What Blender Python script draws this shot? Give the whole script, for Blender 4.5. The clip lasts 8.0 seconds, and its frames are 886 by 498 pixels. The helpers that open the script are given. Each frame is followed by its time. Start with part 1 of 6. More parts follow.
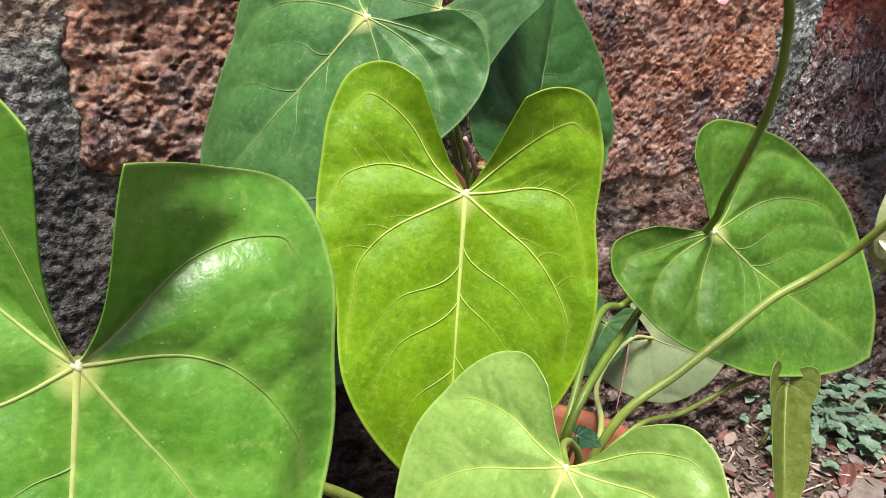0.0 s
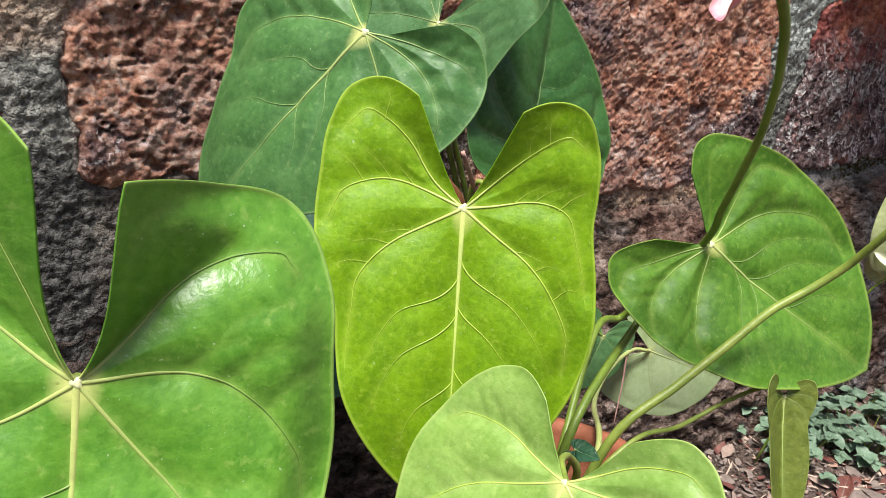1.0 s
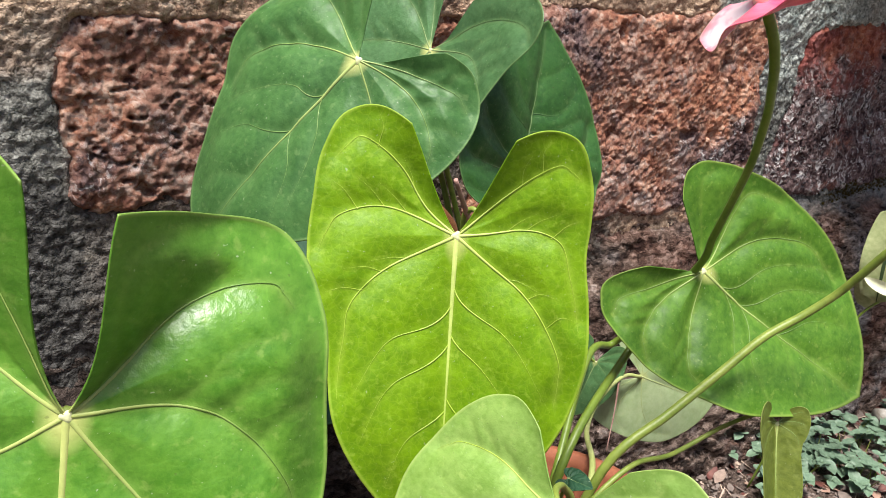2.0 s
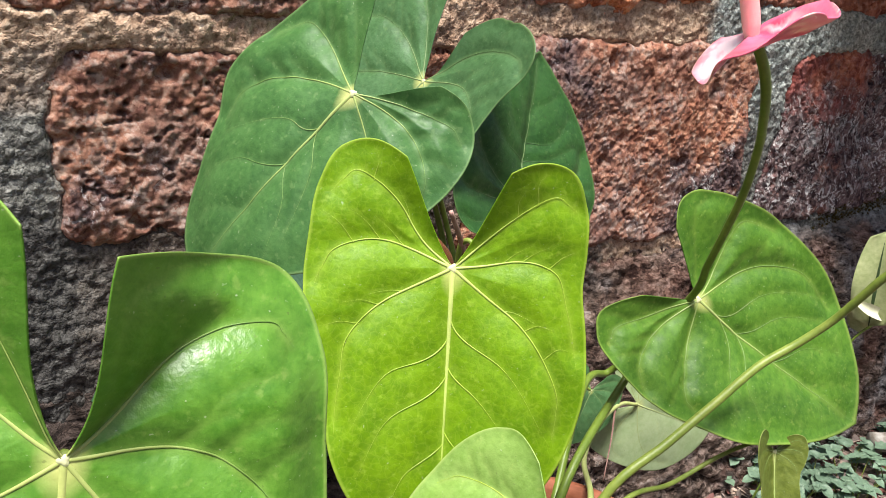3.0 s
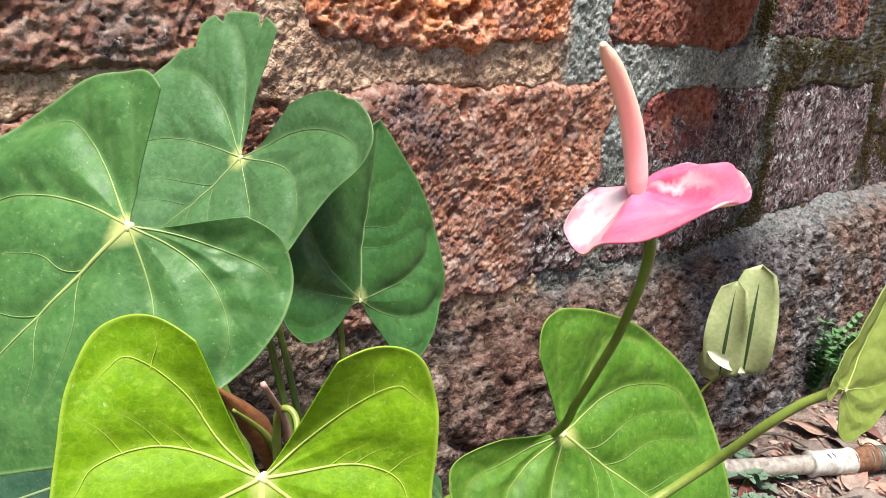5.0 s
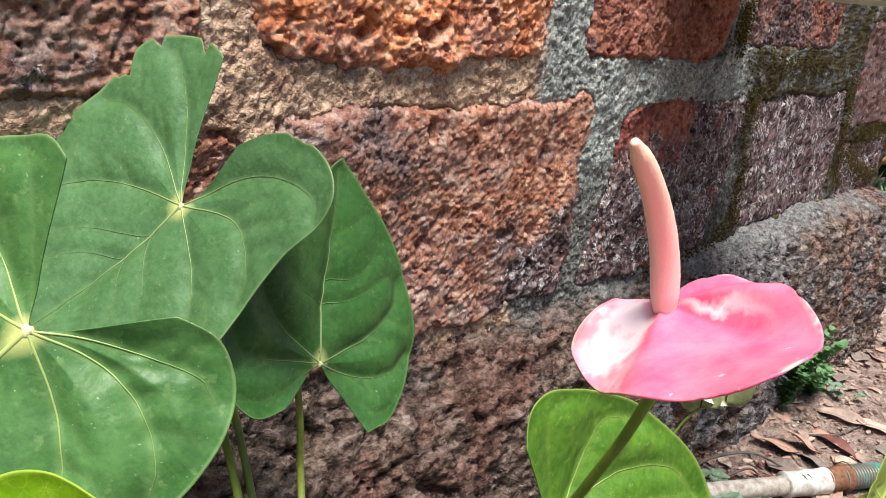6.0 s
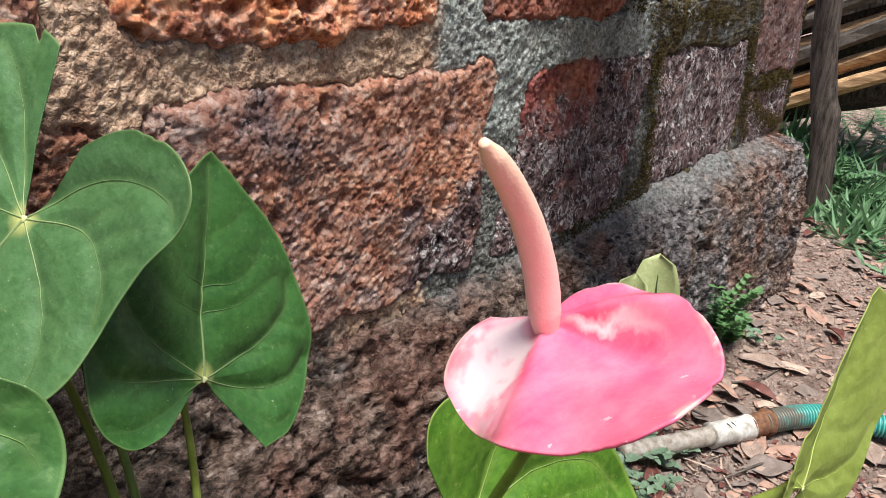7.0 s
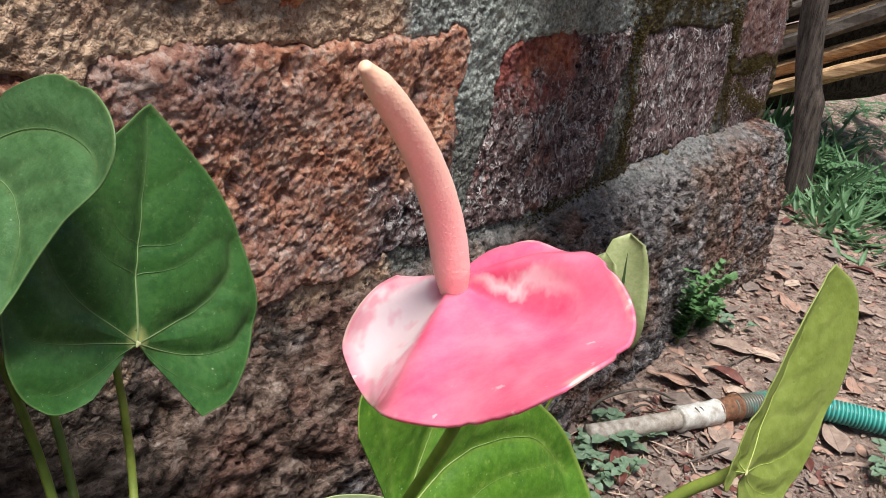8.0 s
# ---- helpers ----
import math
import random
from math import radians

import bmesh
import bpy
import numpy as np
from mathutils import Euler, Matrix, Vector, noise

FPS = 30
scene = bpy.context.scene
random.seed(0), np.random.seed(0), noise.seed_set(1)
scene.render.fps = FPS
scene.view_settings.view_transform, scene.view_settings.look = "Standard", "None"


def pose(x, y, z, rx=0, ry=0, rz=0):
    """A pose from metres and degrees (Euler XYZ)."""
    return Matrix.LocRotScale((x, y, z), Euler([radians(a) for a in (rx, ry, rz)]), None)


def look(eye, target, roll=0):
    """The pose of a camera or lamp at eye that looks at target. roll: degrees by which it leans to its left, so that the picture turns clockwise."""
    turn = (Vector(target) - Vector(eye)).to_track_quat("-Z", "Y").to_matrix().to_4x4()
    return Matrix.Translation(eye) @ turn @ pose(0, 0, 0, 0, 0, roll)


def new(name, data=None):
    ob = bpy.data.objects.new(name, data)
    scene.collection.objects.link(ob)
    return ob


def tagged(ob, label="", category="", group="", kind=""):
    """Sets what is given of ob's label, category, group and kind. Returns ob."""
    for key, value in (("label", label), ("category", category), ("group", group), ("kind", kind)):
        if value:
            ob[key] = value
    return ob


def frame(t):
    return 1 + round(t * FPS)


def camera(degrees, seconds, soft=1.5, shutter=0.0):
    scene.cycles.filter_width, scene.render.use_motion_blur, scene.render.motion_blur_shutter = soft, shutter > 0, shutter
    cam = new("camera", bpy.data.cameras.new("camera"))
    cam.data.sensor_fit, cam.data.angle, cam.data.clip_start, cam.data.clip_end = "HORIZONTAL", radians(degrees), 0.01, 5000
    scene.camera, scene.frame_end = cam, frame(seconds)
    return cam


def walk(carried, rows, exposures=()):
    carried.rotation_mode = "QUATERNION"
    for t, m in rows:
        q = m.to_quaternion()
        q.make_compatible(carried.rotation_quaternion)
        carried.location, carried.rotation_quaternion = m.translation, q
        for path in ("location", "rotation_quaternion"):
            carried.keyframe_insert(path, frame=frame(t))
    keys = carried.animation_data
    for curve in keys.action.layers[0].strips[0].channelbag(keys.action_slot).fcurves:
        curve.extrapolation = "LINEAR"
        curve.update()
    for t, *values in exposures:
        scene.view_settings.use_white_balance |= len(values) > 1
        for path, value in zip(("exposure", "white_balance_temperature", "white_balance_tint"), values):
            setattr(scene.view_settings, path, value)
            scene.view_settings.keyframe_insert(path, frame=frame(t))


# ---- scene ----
cam = camera(57.39, 8.0, soft=0.6)
# seconds, x, y, z, yaw, pitch, roll
PATH_ROWS = [
    (0, 0.0000, 0.0000, 0.7275, -32.57, -21.82, -2.44),
    (0.5, -0.0006, 0.0005, 0.7288, -32.69, -21.44, -2.33),
    (1, -0.0009, 0.0004, 0.7296, -32.81, -21.05, -2.50),
    (2.5, -0.0017, 0.0037, 0.7337, -33.67, -18.52, -2.68),
    (3, -0.0030, 0.0053, 0.7358, -34.18, -17.63, -2.50),
    (3.5, -0.0022, 0.0222, 0.7388, -36.48, -16.08, -3.73),
    (4, 0.0087, 0.0435, 0.7470, -38.05, -15.02, -5.19),
    (4.5, 0.0431, 0.0729, 0.7706, -41.30, -15.88, -7.44),
    (5, 0.0817, 0.0989, 0.7937, -44.39, -18.25, -4.92),
    (5.2, 0.0940, 0.1103, 0.7953, -45.48, -18.33, -4.63),
    (6.3, 0.1499, 0.1720, 0.8180, -48.14, -19.11, -6.65),
    (6.5, 0.1637, 0.1750, 0.8172, -50.39, -19.54, -6.32),
    (7, 0.1816, 0.1722, 0.8164, -53.16, -20.52, -3.46),
    (7.5, 0.1992, 0.1613, 0.8124, -53.73, -21.20, -4.33),
    (8, 0.2089, 0.1655, 0.8038, -53.56, -21.98, -5.57),
]
walk(cam, [(t, pose(x, y, z, 90 + pitch, roll, yaw)) for t, x, y, z, yaw, pitch, roll in PATH_ROWS],
     [(0, 0.90), (3.0, 0.98), (4.5, 1.14), (5.2, 1.15), (6.3, 0.91), (7.0, 0.78), (8.0, 0.57)])

# ---- light ----
world = bpy.data.worlds.new("world")
scene.world = world
world.use_nodes = True
wn, wl = world.node_tree.nodes, world.node_tree.links
sky = wn.new("ShaderNodeTexSky")
sky.sky_type = "NISHITA"
sky.sun_disc = False
sky.sun_elevation, sky.sun_rotation = radians(71), radians(222)
sky.air_density, sky.dust_density = 1.0, 3.0
wn["Background"].inputs["Strength"].default_value = 0.08
wl.new(sky.outputs[0], wn["Background"].inputs[0])
sun_data = bpy.data.lights.new("sun", "SUN")
sun_data.energy, sun_data.angle, sun_data.color = 4.1, radians(20), (1.0, 0.97, 0.92)
sun = new("sun", sun_data)
sun.matrix_world = look((-0.38, -0.48, 3.80), (0.4, 0.4, 0.4))


# ---- small helpers ----
def hash2(ix, iy, seed):
    n = (ix.astype(np.int64) * 374761393 + iy.astype(np.int64) * 668265263 + seed * 974711) & 0x7FFFFFFF
    n = ((n ^ (n >> 13)) * 1274126177) & 0x7FFFFFFF
    return ((n ^ (n >> 16)) & 0xFFFF) / 65535.0


def value_noise(x, y, seed=0):
    ix, iy = np.floor(x), np.floor(y)
    fx, fy = x - ix, y - iy
    fx, fy = fx * fx * (3 - 2 * fx), fy * fy * (3 - 2 * fy)
    a, b = hash2(ix, iy, seed), hash2(ix + 1, iy, seed)
    c, d = hash2(ix, iy + 1, seed), hash2(ix + 1, iy + 1, seed)
    return (a * (1 - fx) + b * fx) * (1 - fy) + (c * (1 - fx) + d * fx) * fy


def fbm(x, y, scale, octaves=4, seed=0, gain=0.5):
    """Layered noise from -1 to 1 with about `scale` lumps a metre."""
    total, amp, norm = 0.0, 1.0, 0.0
    for k in range(octaves):
        total = total + amp * (value_noise(x * scale + 17.3 * k, y * scale - 9.1 * k, seed + k) * 2 - 1)
        norm, amp, scale = norm + amp, amp * gain, scale * 2.03
    return total / norm


def crumbs(x, y, scale, seed=0):
    """Distance to the nearest of scattered points, about `scale` of them a metre: rounded grains where it is small."""
    x, y = x * scale, y * scale
    ix, iy = np.floor(x), np.floor(y)
    best = np.full(np.shape(x), 9.0)
    for dx in (-1, 0, 1):
        for dy in (-1, 0, 1):
            px = ix + dx + hash2(ix + dx, iy + dy, seed)
            py = iy + dy + hash2(ix + dx, iy + dy, seed + 5)
            best = np.minimum(best, (px - x) ** 2 + (py - y) ** 2)
    return np.sqrt(best)


def smooth(a, b, x):
    t = np.clip((x - a) / (b - a), 0, 1)
    return t * t * (3 - 2 * t)


def mesh_object(name, verts, faces, material=None, parent=None, label="", smooth_shade=True):
    me = bpy.data.meshes.new(name)
    me.from_pydata([tuple(v) for v in verts], [], [tuple(int(i) for i in f) for f in faces])
    if smooth_shade:
        me.polygons.foreach_set("use_smooth", [True] * len(me.polygons))
    if material:
        me.materials.append(material)
    me.update()
    ob = new(name, me)
    if parent:
        ob.parent = parent
    if label:
        ob["label"] = label
    return ob


def part(name, bm, material, parent=None, label="", smooth_shade=True):
    me = bpy.data.meshes.new(name)
    bm.to_mesh(me)
    bm.free()
    if smooth_shade:
        me.polygons.foreach_set("use_smooth", [True] * len(me.polygons))
    me.materials.append(material)
    ob = new(name, me)
    if parent:
        ob.parent = parent
    if label:
        ob["label"] = label
    return ob


def grid_faces(nu, nv, wrap=False):
    """Quads of a grid of nu rows of nv points; wrap closes each row."""
    f = []
    for i in range(nu - 1):
        for j in range(nv if wrap else nv - 1):
            k = (j + 1) % nv
            f.append((i * nv + j, i * nv + k, (i + 1) * nv + k, (i + 1) * nv + j))
    return f


def spline(points, n):
    """n points on a smooth line through the given ones."""
    p = np.array(points, float)
    if len(p) == 2:
        return p[0] + (p[1] - p[0]) * np.linspace(0, 1, n)[:, None]
    m = np.gradient(p, axis=0)
    t = np.linspace(0, len(p) - 1, n)
    i = np.clip(t.astype(int), 0, len(p) - 2)
    s = (t - i)[:, None]
    return ((2 * s**3 - 3 * s * s + 1) * p[i] + (s**3 - 2 * s * s + s) * m[i]
            + (3 * s * s - 2 * s**3) * p[i + 1] + (s**3 - s * s) * m[i + 1])


def tube_data(points, radii, n=24, sides=10, ripple=None):
    """Verts and faces of a capped tube along a spline; radii are spread over its length."""
    c = spline(points, n)
    r = np.interp(np.linspace(0, 1, n), np.linspace(0, 1, len(radii)), radii)
    tan = np.gradient(c, axis=0)
    tan /= np.linalg.norm(tan, axis=1)[:, None] + 1e-12
    ref = np.array([0.31, 0.83, 0.21])
    verts = []
    for i in range(n):
        a = np.cross(tan[i], ref)
        a /= np.linalg.norm(a)
        b = np.cross(tan[i], a)
        for k in range(sides):
            w = 2 * math.pi * k / sides
            rr = r[i] * (1 if ripple is None else ripple(i / (n - 1), w))
            verts.append(c[i] + rr * (math.cos(w) * a + math.sin(w) * b))
    faces = grid_faces(n, sides, wrap=True)
    faces.append(tuple(range(sides))[::-1])
    faces.append(tuple((n - 1) * sides + k for k in range(sides)))
    return verts, faces


def tube(name, points, radii, material, parent=None, n=24, sides=10, label="", ripple=None):
    v, f = tube_data(points, radii, n, sides, ripple)
    return mesh_object(name, v, f, material, parent, label)


def rough_lumps(name, spots, material, boxy=False):
    """One mesh of many small lumps; spots: matrices. Written as arrays, as there are thousands."""
    bm = bmesh.new()
    if boxy:
        bmesh.ops.create_cube(bm, size=1.5)
    else:
        bmesh.ops.create_icosphere(bm, subdivisions=1, radius=1.0)
    bm.verts.ensure_lookup_table()
    one = np.array([(*v.co, 1.0) for v in bm.verts])
    shape = [[v.index for v in f.verts] for f in bm.faces]
    bm.free()
    verts = np.concatenate([one @ np.array(m).T for m in spots])[:, :3]
    faces = (np.array(shape)[None] + len(one) * np.arange(len(spots))[:, None, None]).reshape(-1, len(shape[0]))
    return mesh_object(name, verts.tolist(), faces.tolist(), material, smooth_shade=not boxy)


# ---- materials ----
class Nodes:
    """Short hand for a node material."""

    def __init__(self, name):
        self.mat = bpy.data.materials.new(name)
        self.mat.use_nodes = True
        self.tree = self.mat.node_tree
        self.n, self.l = self.tree.nodes, self.tree.links
        self.bsdf = self.n["Principled BSDF"]
        self.out = self.n["Material Output"]
        self.geo = self.n.new("ShaderNodeNewGeometry")
        self.pos = self.geo.outputs["Position"]

    def put(self, socket, value):
        if isinstance(value, bpy.types.NodeSocket):
            self.l.new(value, socket)
        elif isinstance(value, (tuple, list)) and len(value) == 3 and socket.type == "RGBA":
            socket.default_value = (*value, 1)
        else:
            socket.default_value = value

    def noise(self, scale, detail=4, rough=0.55, vec=None, distortion=0.0):
        t = self.n.new("ShaderNodeTexNoise")
        self.put(t.inputs["Scale"], scale), self.put(t.inputs["Detail"], detail), self.put(t.inputs["Roughness"], rough)
        self.put(t.inputs["Distortion"], distortion)
        self.l.new(vec or self.pos, t.inputs["Vector"])
        return t.outputs["Fac"]

    def voronoi(self, scale, feature="F1", vec=None, out="Distance"):
        t = self.n.new("ShaderNodeTexVoronoi")
        t.feature = feature
        self.put(t.inputs["Scale"], scale)
        self.l.new(vec or self.pos, t.inputs["Vector"])
        return t.outputs[out]

    def ramp(self, fac, stops):
        t = self.n.new("ShaderNodeValToRGB")
        e = t.color_ramp.elements
        while len(e) < len(stops):
            e.new(0.5)
        for k, (p, col) in enumerate(stops):
            e[k].position = p
            e[k].color = (col, col, col, 1) if isinstance(col, (int, float)) else (*col, 1)
        self.l.new(fac, t.inputs[0])
        return t.outputs[0]

    def mix(self, fac, a, b, kind="MIX"):
        t = self.n.new("ShaderNodeMix")
        t.data_type, t.blend_type = "RGBA", kind
        self.put(t.inputs[0], fac), self.put(t.inputs[6], a), self.put(t.inputs[7], b)
        return t.outputs[2]

    def math(self, op, a, b=0.0):
        t = self.n.new("ShaderNodeMath")
        t.operation = op
        self.put(t.inputs[0], a), self.put(t.inputs[1], b)
        return t.outputs[0]

    def axis(self, k):
        t = self.n.new("ShaderNodeSeparateXYZ")
        self.l.new(self.pos, t.inputs[0])
        return t.outputs[k]

    def span(self, v, a, b, c=0.0, d=1.0):
        t = self.n.new("ShaderNodeMapRange")
        self.put(t.inputs[0], v)
        for k, x in enumerate((a, b, c, d)):
            t.inputs[k + 1].default_value = x
        return t.outputs[0]

    def attr(self, name):
        t = self.n.new("ShaderNodeAttribute")
        t.attribute_name = name
        return t

    def bump(self, height, strength=0.5, distance=0.003, base=None):
        t = self.n.new("ShaderNodeBump")
        self.put(t.inputs["Strength"], strength), self.put(t.inputs["Distance"], distance)
        self.l.new(height, t.inputs["Height"])
        if base:
            self.l.new(base, t.inputs["Normal"])
        return t.outputs[0]

    def done(self, color, rough=0.6, normal=None, metal=0.0, spec=0.5):
        self.put(self.bsdf.inputs["Base Color"], color)
        self.put(self.bsdf.inputs["Roughness"], rough)
        self.put(self.bsdf.inputs["Metallic"], metal)
        self.put(self.bsdf.inputs["Specular IOR Level"], spec)
        if normal:
            self.l.new(normal, self.bsdf.inputs["Normal"])
        return self.mat

    def translucent(self, color, amount):
        t = self.n.new("ShaderNodeBsdfTranslucent")
        self.put(t.inputs["Color"], color)
        m = self.n.new("ShaderNodeMixShader")
        m.inputs[0].default_value = amount
        self.l.new(self.bsdf.outputs[0], m.inputs[1])
        self.l.new(t.outputs[0], m.inputs[2])
        self.l.new(m.outputs[0], self.out.inputs[0])
        return self.mat


def bent(s, scale, amount):
    """The place, shaken by noise, so that cells lose their straight edges."""
    t = s.n.new("ShaderNodeTexNoise")
    t.inputs["Scale"].default_value = scale
    t.inputs["Detail"].default_value = 3
    s.l.new(s.pos, t.inputs["Vector"])
    m = s.n.new("ShaderNodeVectorMath")
    m.operation = "MULTIPLY_ADD"
    s.l.new(t.outputs["Color"], m.inputs[0])
    m.inputs[1].default_value = (amount, amount, amount)
    s.l.new(s.pos, m.inputs[2])
    return m.outputs[0]


def laterite(name, lichen, warm=0.5, frost=0.0, light=1.15, tint=(1.0, 1.0, 1.0), bare=0.0, corner=0.0):
    """Porous crumbling red laterite. lichen: how much dark crust and pale specks have grown on it; warm: how much ochre shows;
    light and tint: of the stone itself; bare: how much an upper corner has kept free of crust; corner: crust on a lower one."""
    s = Nodes(name)
    vec = bent(s, 60, 0.03)
    crumb = s.voronoi(120, vec=vec)
    tone = s.n.new("ShaderNodeSeparateColor")
    s.l.new(s.voronoi(120, vec=vec, out="Color"), tone.inputs[0])
    grit = s.noise(330, 4, 0.7)
    big = s.noise(9, 4, 0.6)
    mid = s.math("ADD", s.math("MULTIPLY", s.noise(58, 7, 0.7), 0.82), s.math("MULTIPLY", tone.outputs[0], 0.18))
    tinted = lambda c: tuple(min(0.9, k * light * q) for k, q in zip(c, tint))
    red = s.ramp(mid, [(0.34, tinted((0.165, 0.066, 0.050))), (0.43, tinted((0.285, 0.128, 0.092))), (0.53, tinted((0.38, 0.190, 0.140))), (0.64, tinted((0.50, 0.33, 0.27)))])
    rust = s.ramp(mid, [(0.34, (0.22, 0.058, 0.026)), (0.44, (0.56, 0.175, 0.068)), (0.54, (0.74, 0.30, 0.125)), (0.66, (0.80, 0.47, 0.27))])
    ochre = s.mix(s.math("MULTIPLY", s.ramp(big, [(0.40, 0.0), (0.60, 1.0)]), warm), red, rust)
    flecks = s.ramp(s.math("ADD", s.noise(90, 5, 0.65, vec), s.span(s.noise(12, 3), 0.3, 0.7, -0.06, 0.05)), [(0.55, 0.0), (0.63, 0.45)])
    pale = s.mix(flecks, ochre, tinted((0.58, 0.42, 0.36)))
    clean = s.math("MULTIPLY", s.span(s.axis(2), 0.55, 0.64, 0.0, -bare), s.span(s.axis(0), 1.40, 1.26))
    if corner:
        clean = s.math("MULTIPLY", s.span(s.axis(2), 0.58, 0.46, 0.0, corner), s.span(s.axis(0), 0.74, 0.93))
    spots = s.ramp(s.math("ADD", s.math("ADD", s.noise(11, 6, 0.68), lichen - 0.5), clean), [(0.46, 0.0), (0.60, 1.0)])
    runs = s.n.new("ShaderNodeMapping")
    runs.inputs["Scale"].default_value = (1.0, 1.0, 0.85)
    s.l.new(vec, runs.inputs[0])
    worm = s.noise(80, 5, 0.68, runs.outputs[0], 0.6)
    crust = s.ramp(worm, [(0.36, (0.016, 0.010, 0.013)), (0.47, (0.074, 0.046, 0.046)), (0.58, (0.19, 0.13, 0.126))])
    specks = s.math("MULTIPLY", s.ramp(s.noise(75, 5, 0.70, runs.outputs[0], 1.2), [(0.53, 0.0), (0.585, 0.9)]), s.ramp(s.math("ADD", s.noise(15, 4, 0.6, runs.outputs[0]), frost), [(0.43, 0.05), (0.56, 1.0)]))
    crust = s.mix(specks, crust, (0.57, 0.55, 0.54))
    patch = s.ramp(s.math("ADD", s.noise(17, 5, 0.7, runs.outputs[0]), 0.4 * frost), [(0.60, 0.0), (0.67, 0.55)])
    crust = s.mix(patch, crust, s.ramp(worm, [(0.40, (0.10, 0.10, 0.10)), (0.58, (0.51, 0.51, 0.50))]))
    col = s.mix(spots, pale, crust)
    col = s.mix(0.3, col, s.ramp(grit, [(0.38, (0.25, 0.2, 0.18)), (0.54, (1.05, 1.05, 1.05))]), "MULTIPLY")
    nrm = s.bump(crumb, 0.30, -0.003)
    nrm = s.bump(s.noise(110, 8, 0.72), 0.6, 0.005, nrm)
    nrm = s.bump(grit, 0.6, 0.002, nrm)
    return s.done(col, 0.93, nrm, spec=0.15)


def mortar_material():
    s = Nodes("sandy mortar")
    vec = bent(s, 90, 0.012)
    grains = s.voronoi(330, vec=vec)
    tone = s.n.new("ShaderNodeSeparateColor")
    s.l.new(s.voronoi(330, vec=vec, out="Color"), tone.inputs[0])
    lump = s.noise(150, 7, 0.72)
    grain = s.math("ADD", s.math("MULTIPLY", lump, 0.86), s.math("MULTIPLY", tone.outputs[0], 0.14))
    mid = s.noise(24, 5, 0.65)
    sand = s.ramp(grain, [(0.35, (0.23, 0.150, 0.098)), (0.45, (0.39, 0.27, 0.18)), (0.56, (0.52, 0.38, 0.27)), (0.68, (0.66, 0.52, 0.39))])
    sand = s.mix(s.ramp(mid, [(0.40, 0.0), (0.62, 0.75)]), sand, s.ramp(grain, [(0.36, (0.13, 0.068, 0.045)), (0.62, (0.50, 0.315, 0.215))]))
    sand = s.mix(s.ramp(s.noise(19, 5, 0.65), [(0.56, 0.0), (0.66, 0.5)]), sand, s.ramp(grain, [(0.36, (0.22, 0.20, 0.16)), (0.62, (0.56, 0.52, 0.43))]))
    cold = s.ramp(grain, [(0.35, (0.085, 0.09, 0.082)), (0.46, (0.22, 0.232, 0.215)), (0.62, (0.47, 0.495, 0.46))])
    cold = s.mix(s.ramp(mid, [(0.46, 0.0), (0.66, 0.6)]), cold, s.ramp(grain, [(0.36, (0.10, 0.13, 0.12)), (0.62, (0.33, 0.39, 0.36))]))
    where = s.span(s.math("ADD", s.axis(0), s.math("MULTIPLY", s.noise(22, 3), 0.05)), 0.925, 0.945)
    left = s.span(s.axis(0), 0.16, 0.10)
    low = s.span(s.math("ADD", s.axis(2), s.math("MULTIPLY", s.noise(16, 3), 0.1)), 0.74, 0.68)
    where = s.math("MAXIMUM", where, s.math("MULTIPLY", left, low))
    # the upright joint between the lower blocks is old, dark and mossy
    lowjoint = s.math("MULTIPLY", s.span(s.math("ADD", s.axis(2), s.math("MULTIPLY", s.noise(40, 3), 0.03)), 0.66, 0.53, 0.0, 0.75), s.span(s.axis(0), 0.7, 0.8))
    cold = s.mix(lowjoint, cold, s.ramp(grain, [(0.36, (0.022, 0.021, 0.018)), (0.50, (0.085, 0.082, 0.070)), (0.64, (0.21, 0.205, 0.18))]))
    cold = s.mix(left, cold, s.ramp(grain, [(0.36, (0.055, 0.055, 0.048)), (0.50, (0.155, 0.152, 0.135)), (0.64, (0.30, 0.295, 0.265))]))
    col = s.mix(where, sand, cold)
    # old black algae stains; also darker low down at low x, and towards high x
    stain = s.math("ADD", s.noise(13, 6, 0.68), s.span(s.noise(5, 2), 0.35, 0.65, -0.08, 0.10))
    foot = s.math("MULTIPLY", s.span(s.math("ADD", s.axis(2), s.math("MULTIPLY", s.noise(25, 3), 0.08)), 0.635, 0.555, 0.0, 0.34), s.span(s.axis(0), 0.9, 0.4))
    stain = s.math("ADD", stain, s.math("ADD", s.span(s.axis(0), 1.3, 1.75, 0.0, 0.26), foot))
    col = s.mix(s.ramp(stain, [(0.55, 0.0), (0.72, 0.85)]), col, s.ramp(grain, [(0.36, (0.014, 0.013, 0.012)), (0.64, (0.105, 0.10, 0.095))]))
    moss = s.ramp(s.math("ADD", s.noise(22, 5, 0.65), s.span(s.axis(0), 1.3, 1.6, -0.4, 0.09)), [(0.5, 0.0), (0.6, 0.9)])
    green = s.ramp(s.noise(300, 3, 0.7), [(0.35, (0.016, 0.011, 0.004)), (0.65, (0.085, 0.062, 0.022))])
    col = s.mix(moss, col, green)
    nrm = s.bump(grains, 0.8, -0.0016)
    nrm = s.bump(lump, 0.7, 0.0022, nrm)
    return s.done(col, 0.95, nrm, spec=0.12)


